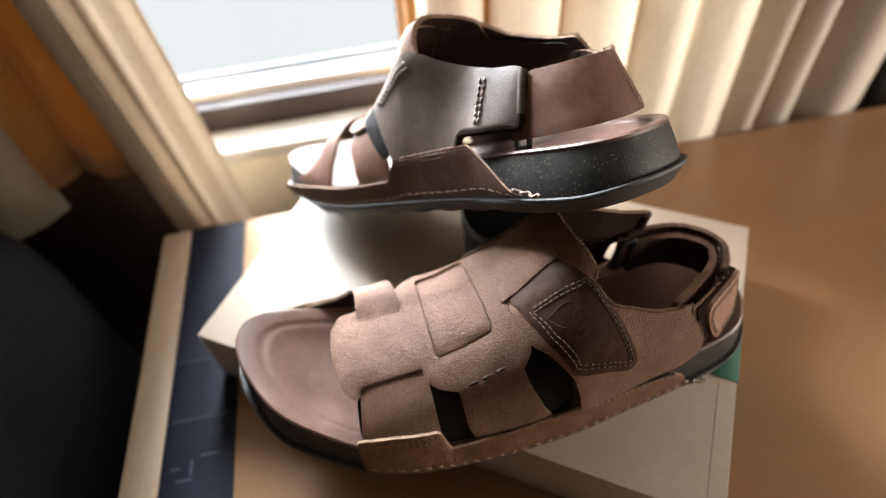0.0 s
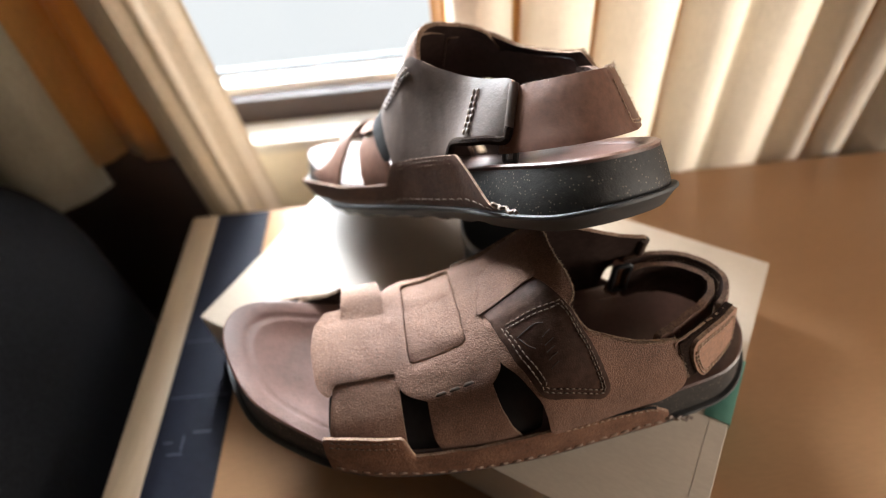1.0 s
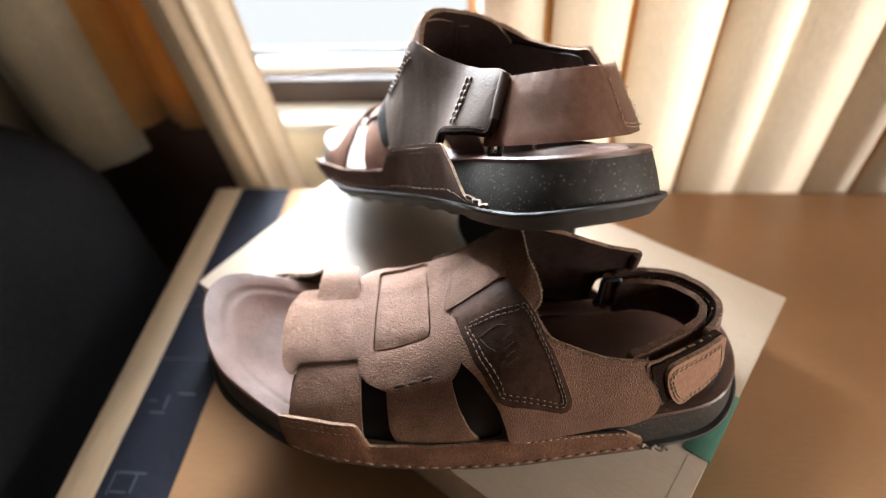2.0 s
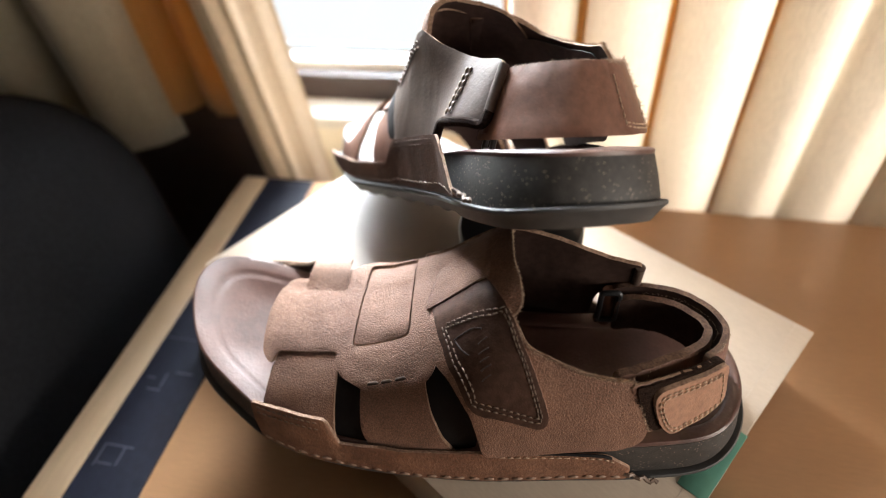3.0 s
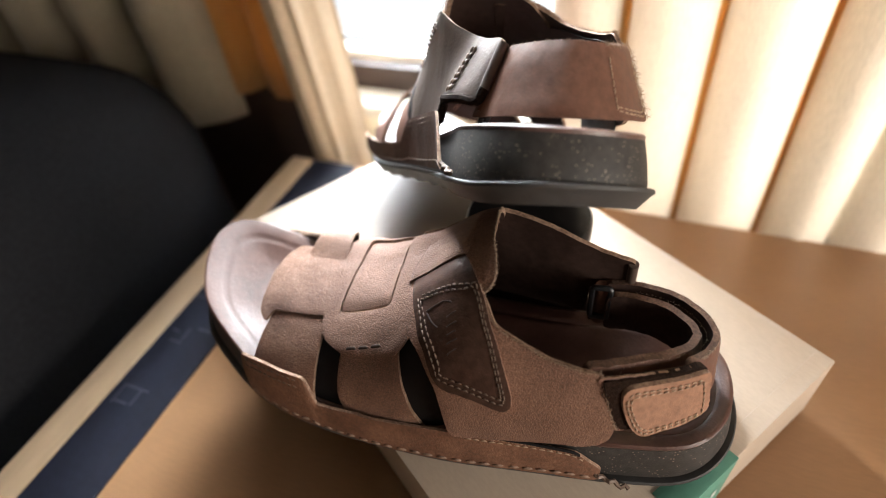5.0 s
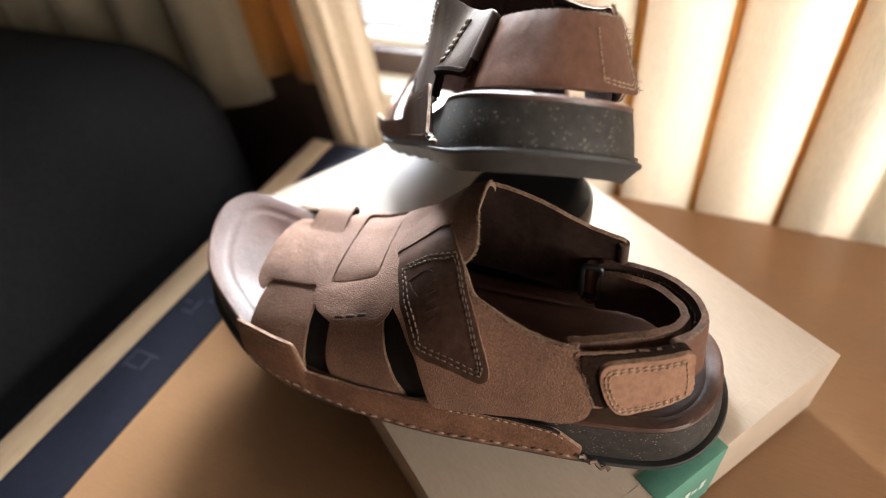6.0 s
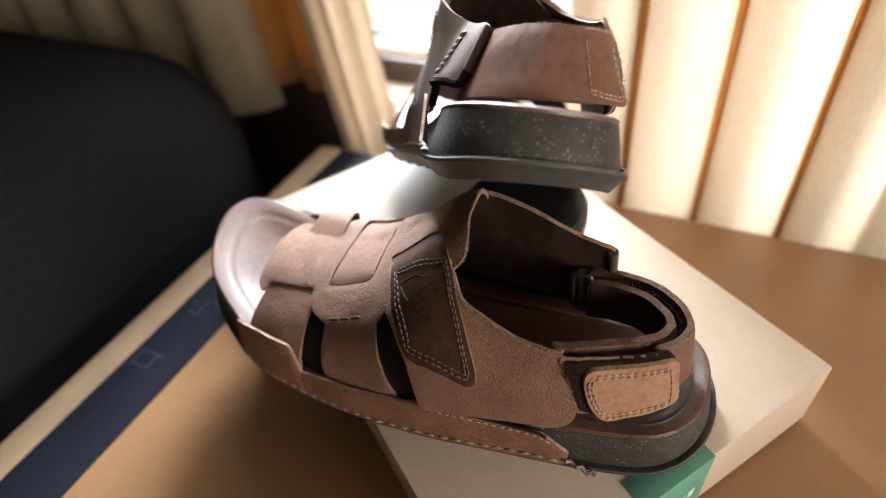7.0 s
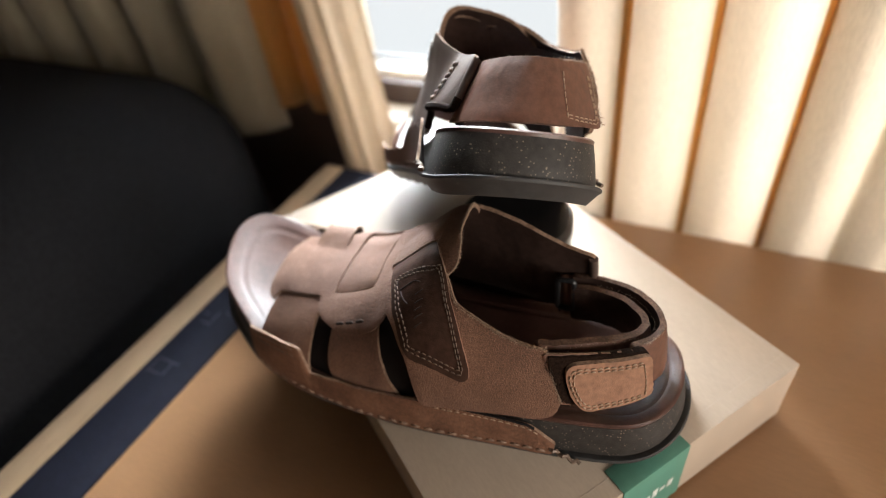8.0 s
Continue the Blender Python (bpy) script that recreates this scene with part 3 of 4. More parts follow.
def strap_form(path, low, high, lean):
    """The form of a heel strap: u runs along the plan path, v from its lower to its upper edge."""
    line = spline_open(path, 60)

    def fn(u, v, lift):
        t = min(max(u, 0.0), 1.0) * 60
        i = min(int(t), 59)
        a, b = line[i], line[i + 1]
        w = t - i
        x, y = a[0] + (b[0] - a[0]) * w, a[1] + (b[1] - a[1]) * w
        p, q = line[max(i - 1, 0)], line[min(i + 2, 60)]
        dx, dy = q[0] - p[0], q[1] - p[1]
        l = math.hypot(dx, dy)
        k = lean(u) * (v - 0.5) - lift
        extra = (u - min(max(u, 0.0), 1.0)) * 0.12
        return Vector((x + dy / l * k + dx / l * extra, y - dx / l * k + dy / l * extra, low(u) + (high(u) - low(u)) * v))
    return fn


def fuzz(name, path, fn, lift, parent, count, size=0.0012, mat=None):
    """Short loose fibres along a raw edge."""
    rnd = random.Random(len(path) * 100 + count)
    line = [Vector(fn(u, v, lift)) for u, v in spline_open(path, 30 * (len(path) - 1))]
    verts, faces = [], []
    for _ in range(count):
        t = rnd.uniform(0, len(line) - 1.001)
        p = line[int(t)].lerp(line[int(t) + 1], t - int(t))
        d = Vector([rnd.gauss(0, 1) for _ in range(3)]).normalized()
        s = d.orthogonal().normalized() * 0.00011
        k, ln = len(verts), size * rnd.uniform(0.4, 1.1)
        w = d.cross(s)
        bend = Vector([rnd.gauss(0, 1) for _ in range(3)]) * ln * 0.25
        verts += [p + s, p - s * 0.5 + w * 0.87, p - s * 0.5 - w * 0.87, p + d * ln * 0.6 + bend + s * 0.6, p + d * ln * 0.6 + bend - s * 0.3 + w * 0.5, p + d * ln * 0.6 + bend - s * 0.3 - w * 0.5, p + d * ln]
        faces += [(k + i, k + (i + 1) % 3, k + 3 + (i + 1) % 3, k + 3 + i) for i in range(3)] + [(k + 3 + i, k + 3 + (i + 1) % 3, k + 6) for i in range(3)]
    me = bpy.data.meshes.new(name)
    me.from_pydata(verts, [], faces)
    me.materials.append(mat or M_FIBRE)
    ob = new(name, me)
    ob.parent = parent
    return tagged(ob, kind="stuff")


def build_sandal(m, label, strap_path, strap_lean, flap_span, strap_low, strap_high, flap_lift, arch, rise, ring_low, inner_gap, gap):
    s = thing("sandal", label, "sandal", m, "pair of sandals")
    loose = flap_lift > 0.002      # whether the end of the heel strap is a loose flap
    # sole
    lip = 0.0085 - SPRING[1]
    lipz = lambda x: sole_z(x) + lip
    tread = []
    for i, (x, y, z) in enumerate(sole_ring(0.0060, sole_z)):
        notch = 0.0009 if (i // 2) % 2 and 0.07 < x < 0.27 else 0.0
        tread.append((x, y, z + notch))
    rings = [sole_ring(0.03, sole_z), tread, sole_ring(0.0036, lambda x: sole_z(x) + 0.4 * lip), sole_ring(0.0012, lambda x: sole_z(x) + 0.8 * lip), sole_ring(0.0001, lambda x: lipz(x) - 0.0006), sole_ring(0.0, lipz),
             sole_ring(0.0001, lambda x: lipz(x) + 0.0007), sole_ring(0.0006, lambda x: lipz(x) + 0.0011), sole_ring(0.0028, lambda x: lipz(x) + 0.0010), sole_ring(0.006, lipz)]
    rings[:1] = [sole_fill(0.0, lambda x, y, k: sole_z(x) + 0.0012, k) for k in (0.98, 0.8, 0.55, 0.3)]
    part("outsole", loft(rings, False, True), M_RUBBER, s, "dark rubber outsole with a projecting rim")
    top = lambda x: rim_z(x) - 0.0022
    mid = [sole_ring(0.0032, lambda x: lipz(x) + 0.0008), sole_ring(0.0030, lambda x: lipz(x) + 0.003), sole_ring(0.0042, lambda x: lipz(x) + (top(x) - lipz(x)) * 0.6), sole_ring(0.0058, top), sole_ring(0.008, top)]
    mid += [sole_fill(0.0095, lambda x, y, k: rim_z(x) - 0.015, k) for k in (0.0, 0.3, 0.6, 0.9, 0.98)]
    part("midsole", loft(mid, True, False), M_MIDSOLE, s, "dark speckled midsole")

    def bed(x, y, k):
        w = min(1.0, k / 0.55)
        dish = 0.0045 * w * w * (3 - 2 * w)
        pad = 0.0016 * math.exp(-((x - 0.165) / 0.02) ** 2) - 0.0012 * math.exp(-((x - 0.235) / 0.025) ** 2)
        pad -= 0.0020 * math.exp(-((x - 0.208) / 0.036) ** 2) * min(1.0, 1.0 / max(k, 0.3))
        return rim_z(x) - dish + pad * k + 0.0002 * noise.noise((x * 60, y * 60, 0))
    fb = [sole_ring(0.0060, lambda x: rim_z(x) - 0.0024), sole_ring(0.0056, lambda x: rim_z(x) - 0.0008), sole_ring(0.0066, rim_z)]
    fb += [sole_fill(0.0066, bed, k) for k in (0.03, 0.07, 0.11, 0.14, 0.17, 0.20, 0.23, 0.27, 0.33, 0.40, 0.48, 0.56, 0.66, 0.78, 0.90, 0.97)]
    # a pressed groove that follows the edge
    fb[8] = [(x, y, z - 0.00055) for x, y, z in fb[8]]
    part("footbed", loft(fb, True, False), M_FOOTBED, s, "smooth worn brown leather footbed")

    up = (1000.0, 0.85)
    L = last
    # straps that pass under the vamp
    sheet("front_strap", [(0.221, 85), (0.186, 88), (0.186, 60), (0.1845, 22), (0.184, 8), (0.223, 8), (0.222, 28), (0.2195, 60)], L, *up, 0.0022, 0.0020, M_LEATHER, s)
    # leaning sandal: darker, smoother leather, which also carries the shade on this strap
    sheet("front_strap", [(0.217, 96), (0.216, 118), (0.216, 131), (0.221, 144), (0.233, 157), (0.247, 168), (0.246, 178), (0.208, 178), (0.2075, 170), (0.205, 155), (0.198, 138), (0.194, 122), (0.192, 100)], L, *up, lambda u, v: 0.0028 + 0.0040 * math.exp(-((v - 128) / 17) ** 2), 0.0020, M_LEATHER if loose else M_STRAP, s)
    sheet("cross_strap", [(0.1735, 62), (0.1725, 42), (0.171, 20), (0.166, 3), (0.127, 2), (0.133, 12), (0.1385, 28), (0.1415, 42), (0.143, 60)], L, *up, 0.0016, 0.0020, M_LEATHER, s)
    # again the darker leather on the leaning sandal, with its shade in the colour
    sheet("cross_strap", [(0.184, 66), (0.187, 95), (0.188, 125), (0.187, 146), (0.182, 160), (0.179, 176), (0.1505, 176), (0.154, 160), (0.157, 145), (0.154, 125), (0.148, 95), (0.147, 66)], L, *up, 0.0012, 0.0018, M_LEATHER if loose else M_STRAP, s)
    # vamp: one panel with a slot through which the cross strap shows
    sheet("woven_panel", [(0.1828, 131), (0.1590, 135), (0.1556, 100), (0.1524, 74.2), (0.1660, 72.8), (0.1797, 71.8), (0.1812, 95)], L, *up,
          lambda u, v: 0.0034 - 0.0016 * min(1.0, max(0.0, (v - 112) / 14)) - 0.0007 * min(1.0, max(0.0, (78 - v) / 5)), 0.0018, M_LEATHER, s)
    vamp = sheet("vamp", [(0.226, 116), (0.231, 102), (0.2318, 83), (0.2278, 58), (0.2215, 52), (0.2188, 62), (0.205, 65.5), (0.1875, 68.5), (0.1872, 60), (0.183, 53),
                          (0.170, 43.5), (0.152, 41.5), (0.142, 43.5), (0.1375, 51), (0.1375, 57), (0.124, 54), (0.1115, 55), (0.1070, 65), (0.1042, 71), (0.1055, 79), (0.1095, 92),
                          (0.1115, 108), (0.112, 122), (0.1125, 136), (0.126, 142), (0.155, 146), (0.160, 145), (0.171, 142), (0.184, 139), (0.192, 131), (0.20, 119), (0.212, 117)],
                 L, *up, 0.0036, 0.0021, M_LEATHER, s, holes=[[(0.1838, 130), (0.1582, 134), (0.1548, 100), (0.1515, 73), (0.1660, 71.5), (0.1805, 70.5), (0.182, 95)]], label="wide brown nubuck vamp with a slot")
    for k in range(3):
        a, b = 0.1685 - k * 0.0066, 0.1627 - k * 0.0066
        thread("knot_stitch", [(a, 48.5 + k * 0.9), ((a + b) / 2, 48.9 + k * 0.9), (b, 49.3 + k * 0.9)], L, 0.0048, vamp, M_KNOT, 0.0052, 0.001, 0.0009)
    # outer quarter with its patch
    quarter = sheet("quarter", [(0.1445, 86), (0.120, 88), (0.1095, 70), (0.1, 52), (0.088, 44.5), (0.078, 40.8), (0.0680, 40), (0.0600, 41), (0.0560, 31), (0.0505, 17), (0.0530, 10), (0.0600, 6.6), (0.085, 5.2),
                                (0.113, 4.6), (0.1160, 7), (0.1175, 15), (0.1205, 25), (0.130, 42), (0.1385, 57)], L, *up, lambda u, v: 0.0052 - 0.0020 * min(1.0, max(0.0, (v - 76) / 8)), 0.0022, M_LEATHER, s, label="outer side panel of brown nubuck")
    patch_line = [(0.1435, 84.5), (0.1205, 86.5), (0.1085, 68.5), (0.0905, 26), (0.0895, 20.5), (0.093, 18), (0.1185, 26.5), (0.1225, 32), (0.1300, 48), (0.1385, 72)]
    patch = sheet("patch", patch_line, L, *up, lambda u, v: 0.0064 - 0.0020 * min(1.0, max(0.0, (v - 76) / 8)), 0.0012, M_DARK_LEATHER, quarter, label="dark stitched leather patch with an embossed mark", edge=M_LEATHER)
    for k, d in enumerate((1.5, 3.3)):
        e = d / 1000
        thread("stitching", [(0.1375 - e, 73.5 - d), (0.130 - e * 1.2, 51 - d * 0.2), (0.1225 - e, 34 + d * 0.5), (0.1175, 28.5 + d), (0.0955, 20.5 + d), (0.0918 + e * 0.8, 22 + d), (0.0925 + e, 27 + d), (0.108 + e * 0.6, 66), (0.1115 + e, 71.5 - d), (0.1375 - e, 73.5 - d)],
               L, 0.0067, patch, M_PATCH_THREAD, 0.0021, 0.0007, 0.00032)
    # the pressed mark, as plain strokes along the patch
    strokes = [((0.1295, 62), (0.1225, 64), (0.1185, 62.5)), ((0.1290, 61), (0.1255, 56), (0.1225, 53))]
    for k in range(5):
        v = 57.0 - k * 4.2
        strokes.append(((0.1165 + 0.0028 - k * 0.0007, v - 0.5), (0.1180 - k * 0.0007, v + 0.5), (0.1160 - k * 0.0007 - 0.0004 * (k % 2), v + 1.5)))
    for path in strokes:
        part("embossed_mark", tube([L(u, v, 0.0064) for u, v in spline_open(path, 8)], 0.00030, 6), M_EMBOSS, patch)
    fuzz("frayed_edge", [(0.1095, 70), (0.1, 52), (0.088, 44.5), (0.078, 40.8), (0.0680, 40), (0.0600, 41)], L, 0.0052, quarter, 800, 0.0015)
    fuzz("frayed_edge", [(0.0600, 42), (0.0560, 31), (0.0505, 17)], L, 0.0050, quarter, 260, 0.0013)
    fuzz("frayed_edge", [(0.1070, 65), (0.1042, 71), (0.1055, 79), (0.1095, 92), (0.1115, 108), (0.112, 122)], L, 0.0034, vamp, 600, 0.0013)
    # inner quarter, looped round the ring
    inner = sheet("quarter", [(0.1135, 132.5), (0.1100, 134.5), (0.097, 140 - rise * 0.6), (0.084, 144.5 - rise), (0.071, 147 - rise), (0.0585, 146.5 - rise), (0.055, 147.5 - rise), (0.055, arch - 1), (0.055 + 0.0035 * gap, arch + 1), (0.055 + 0.012 * gap, arch), (0.055 + 0.018 * gap, arch), (0.055 + 0.027 * gap, arch - 0.5), (0.055 + 0.036 * gap, arch + 1), (0.055 + 0.0395 * gap, 174), (0.12, 174),
                              (0.141, 174), (0.144, 165), (0.149, 156), (0.1565, 140), (0.1555, 135.5), (0.136, 133.5)], L, *up, 0.0056, 0.0022, M_SMOOTH, s, label="inner side panel of smooth brown leather")
    if not loose:
        sheet("lining", [(0.1450, 166), (0.150, 156), (0.1560, 142), (0.155, 135), (0.170, 138), (0.166, 146), (0.157, 159), (0.151, 166)], L, *up, 0.0046, 0.0010, M_LINING_SHADE, inner, edge=M_LINING_SHADE, label="black lining that shows past the panel")
    # the lip of the slot into which the patch goes
    sheet("slot_lip", [(0.1465, 83.0), (0.1462, 100), (0.146, 112), (0.132, 113), (0.119, 112), (0.1178, 100), (0.1180, 85.0), (0.132, 84)], L, *up, lambda u, v: 0.0036 + 0.0020 * min(1.0, max(0.0, (112 - v) / 27)) - 0.0022 * max(0.0, abs(u - 0.1322) / 0.0145 - 0.8) / 0.2, 0.0018, M_LEATHER, vamp, grid=1.5)
    for d in (0.0, 2.4):
        thread("stitching", [(0.1175 - d / 2500, 137.4 + d), (0.135, 139.2 + d), (0.1520 - d / 1500, 141.0 + d)], L, 0.0062, inner, M_STITCH, 0.0026, 0.0008, 0.0006)
        thread("stitching", [(0.0735 + d / 1100, 149.5 - rise), (0.0735 + d / 1100, 155 - rise * 0.6), (0.073 + d / 1100, arch - 1)], L, 0.0062, inner, M_STITCH, 0.0024, 0.0008, 0.0006)
    roll = [L(0.0560, 148.2 - rise + (arch - 149.6 + rise) * k / 8, 0.0036) for k in range(9)]
    part("loop", tube(roll, 0.0022, 12), M_SMOOTH, inner, "rounded fold of the panel round the ring")
    # dark lining under both quarters; its black also holds the shade in the gaps
    sheet("lining", [(0.138, 57), (0.124, 60), (0.112, 56), (0.1, 49), (0.084, 40), (0.066, 37), (0.066, 4), (0.11, 4), (0.116, 20), (0.126, 42)], L, *up, 0.0026, 0.0012, M_LINING_SHADE, s, edge=M_LINING_SHADE)
    # flat sandal: an added sheet stands for the darkness in the strap gaps
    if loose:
        sheet("lining", [(0.222, 56), (0.223, 30), (0.222, 7), (0.18, 4), (0.15, 3), (0.119, 4), (0.119, 45), (0.14, 58), (0.18, 60)], L, *up, -0.0008, 0.0010, M_LINING_SHADE, s, edge=M_LINING_SHADE, grid=3.0)
    # welt along the sole, outer and inner
    zo = smooth_curve((0.052, 0.056, 0.066, 0.09, 0.113, 0.13, 0.17, 0.1805, 0.1855, 0.19, 0.2245), (0.0150, 0.0190, 0.0275, 0.0298, 0.0305, 0.0290, 0.0262, 0.0255, 0.0405, 0.0415, 0.0385))
    zi = smooth_curve((0.052, 0.056, 0.075, 0.081, 0.11, 0.1365, 0.1405, 0.146, 0.18, 0.21, 0.262), (0.0125, 0.0145, 0.0320, 0.0362, 0.0355, 0.0340, 0.0290, 0.0225, 0.0220, 0.0240, 0.0285))

    def welt_form(edge_y, ztop, sign):
        def fn(u, v, lift):
            zb = sole_z(u) + 0.0092
            z = zb + (ztop(u) - zb) * v
            lean = 0.0022 * v + 0.003 * max(0.0, (z - rim_z(u)) / 0.02) if sign > 0 else -0.0022 * v
            out = edge_y(u) - sign * (0.0014 + lean) + sign * lift
            return Vector((u, out, z))
        return fn
    for nm, ey, zt, sg, x1 in (("outer", outer_y, zo, 1, 0.2245), ("inner", inner_y, zi, -1, 0.2600)):
        form = welt_form(ey, zt, sg)
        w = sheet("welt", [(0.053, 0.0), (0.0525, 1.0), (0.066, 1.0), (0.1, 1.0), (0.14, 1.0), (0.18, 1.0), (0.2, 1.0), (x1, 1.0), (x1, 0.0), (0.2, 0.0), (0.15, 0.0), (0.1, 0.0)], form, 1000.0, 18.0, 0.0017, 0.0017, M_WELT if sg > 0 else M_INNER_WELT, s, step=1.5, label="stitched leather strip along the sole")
        thread("sole_stitching", [(0.056, 0.22), (0.1, 0.13), (0.15, 0.13), (0.2, 0.13), (x1 - 0.003, 0.16)], form, 0.0018, w, M_SOLE_THREAD if sg > 0 else M_DARK_THREAD, 0.0042, 0.0020, 0.00068 if sg > 0 else 0.0004)
        if sg > 0:
            # a thin black tube paints the shade of this crevice
            part("seam_shade", tube([form(u, 1.03, 0.0014) for u in np.linspace(0.062, 0.113, 30)], 0.0007, 6), M_LINING_SHADE, w, "black line for the shade in the gap between panel and strip")
            fuzz("frayed_edge", [(0.060, 1.0), (0.085, 1.0), (0.114, 1.0)], form, 0.0018, w, 200, 0.0009)
            for v in (0.93, 0.80):
                thread("stitching", [(0.1885, v), (0.2, v), (0.2225, v)], form, 0.0018, w, M_DARK_THREAD, 0.0022, 0.0008, 0.0004)
            thread("stitching", [(0.060, 0.93), (0.08, 0.93), (0.111, 0.93)], form, 0.0018, w, M_THREAD, 0.0024, 0.001, 0.0003)
        else:
            for v in (0.93, 0.84):
                thread("stitching", [(0.084, v), (0.11, v), (0.135, v)], form, 0.0015, w, M_DARK_THREAD, 0.0022, 0.0008, 0.00028)
        # the knotted thread end beside the heel
        knot = [(0.0545 - 0.0016 * i, ey(0.045) + sg * (0.0012 + 0.0008 * math.sin(i * 2.1)), sole_z(0.05) + 0.0125 - 0.0004 * i + 0.0006 * math.sin(i * 1.7)) for i in range(10)]
        part("knot", tube(knot, 0.0010, 6), M_STITCH if sg > 0 else M_DARK_THREAD, w, "knotted end of pale thread")
    # heel strap, its fuzzy fastening layer and its flap
    form = strap_form(strap_path, strap_low, strap_high, strap_lean)
    strap_stop = flap_span[0] + 0.04 if loose else flap_span[1] + 0.02
    strap = sheet("heel_strap", [(-0.06, 0.0), (0.25, 0.0), (0.5, 0.0), (strap_stop, 0.0), (strap_stop + 0.01, 0.5), (strap_stop, 1.0), (0.5, 1.0), (0.25, 1.0), (0.0, 1.0)], form, 118.0, 26.0, 0.0016, 0.0030, M_STRAP, s, edge=M_STRAP_EDGE, label="heel strap of smooth reddish brown leather", wave=0.0006)
    sheet("inner_layer", [(0.0, 0.05), (0.25, 0.0), (0.5, 0.0), (0.8, 0.02), (1.0, 0.04), (1.03, 0.4), (1.02, 0.9), (0.8, 0.96), (0.5, 0.96), (0.25, 0.95), (0.0, 0.92)], form, 118.0, 26.0,
          lambda u, v: -0.0034 - inner_gap * min(1.0, max(0.0, u / 0.3)) * min(1.0, max(0.0, (0.75 - u) / 0.3)), 0.0036, M_STRAP, strap, label="folded inner layer of the strap", wave=0.0009, edge=M_STRAP_EDGE)
    fuzz("frayed_edge", [(0.05, 1.0), (0.5, 1.0), (0.60, 1.0)], form, 0.0012, strap, 160)
    fuzz("frayed_edge", [(0.1, 0.92), (0.5, 0.93), (0.83, 0.9), (0.86, 0.4)], form, -0.0036, strap, 160)
    a, b = flap_span
    if loose:
        fuzz("frayed_edge", [(a, 0.95), (b + 0.075, 0.93), (b + 0.062, 0.5), (b + 0.022, 0.04)], form, 0.0014 + flap_lift * 0.55, strap, 260, 0.0011, M_VELCRO)
        sheet("fastening_layer", [(a, 0.06), (b + 0.022, 0.04), (b + 0.064, 0.5), (b + 0.090, 1.0), (a, 1.01)], form, 118.0, 26.0, 0.0020 + flap_lift * 0.55, 0.0032, M_VELCRO, strap, edge=M_VELCRO, label="dark fuzzy fastening layer", fray=0.5)
        sheet("strap_end", [(a, 0.04), (b + 0.045, -0.02), (b + 0.085, 0.5), (b + 0.112, 1.0), (b + 0.05, 1.02), (a, 1.0)], form, 118.0, 26.0, 0.0020 + flap_lift * 0.33, 0.0013, M_STRAP, strap, edge=M_EDGE)
        flap = sheet("flap", [(a, 0.02), (b - 0.09, -0.05), (b - 0.045, -0.03), (b - 0.008, 0.22), (b + 0.012, 0.62), (b + 0.004, 0.84), (b - 0.03, 0.93), (a, 0.97)], form, 118.0, 26.0, 0.0016 + flap_lift, 0.0026, M_FLAP, strap, label="stitched pale brown flap")
        thread("stitching", [(a + 0.03, 0.87), (b - 0.05, 0.85), (b - 0.012, 0.77), (b - 0.006, 0.60), (b - 0.026, 0.24), (b - 0.055, 0.06), (b - 0.09, 0.03), (a + 0.03, 0.09)], form, 0.0019 + flap_lift, flap, M_THREAD, 0.0022, 0.0008, 0.00034)
        thread("stitching", [(a + 0.03, 0.81), (b - 0.055, 0.79), (b - 0.026, 0.73), (b - 0.020, 0.58), (b - 0.038, 0.27), (b - 0.062, 0.12), (b - 0.09, 0.09), (a + 0.03, 0.145)], form, 0.0019 + flap_lift, flap, M_THREAD, 0.0022, 0.0008, 0.00034)
        thread("stitching", [(a + 0.03, 0.1), (a + 0.025, 0.45), (a + 0.03, 0.84)], form, 0.0019 + flap_lift, flap, M_THREAD, 0.0022, 0.0008, 0.00034)
    else:
        end = sheet("strap_end", [(a, 0.03), (b - 0.02, -0.03), (b + 0.012, 0.02), (b, 0.5), (b + 0.006, 0.98), (a, 0.97)], form, 118.0, 26.0, 0.0018 + flap_lift, 0.0008, M_STRAP, strap, edge=M_STRAP, label="sewn-down end of the strap")
        thread("stitching", [(a + 0.014, 0.12), (a + 0.012, 0.5), (a + 0.014, 0.90)], form, 0.0019 + flap_lift, end, M_THREAD, 0.0022, 0.0008, 0.00030)
        for d in (0.0, 0.05):
            thread("stitching", [(a + 0.014, 0.12 + d), ((a + b) / 2, 0.08 + d), (b - 0.016 - d * 0.2, 0.09 + d), (b - 0.022 - d * 0.2, 0.5), (b - 0.020 - d * 0.2, 0.88 - d)], form, 0.0019 + flap_lift, end, M_THREAD, 0.0022, 0.0008, 0.00030)
        fuzz("frayed_edge", [(a, 0.98), (b, 0.98), (b + 0.006, 0.5), (b + 0.012, 0.0)], form, 0.0020, strap, 320, 0.0024)
        arc = [L(u, v, 0.0044) for u, v in spline_open([(0.0550, arch - 3), (0.0565, arch + 1), (0.064, arch + 0.4), (0.073, arch + 0.3), (0.082, arch), (0.089, arch + 1), (0.0935, 173)], 40)]
        part("binding", tube(arc, 0.0021, 8), M_VELCRO, inner, "black bound edge of the cut-out")
    # plastic ring on the inner side
    p0, p1 = form(0.0, ring_low, -0.0022 - 0.0034 * (ring_low > 0)), form(0.0, 1.0 if loose else 0.86, -0.0022 - 0.0034 * (ring_low > 0))
    q0, q1 = p0 + Vector((0.0052, 0.0006, 0)), p1 + Vector((0.0052, 0.0006, 0))
    ringp = []
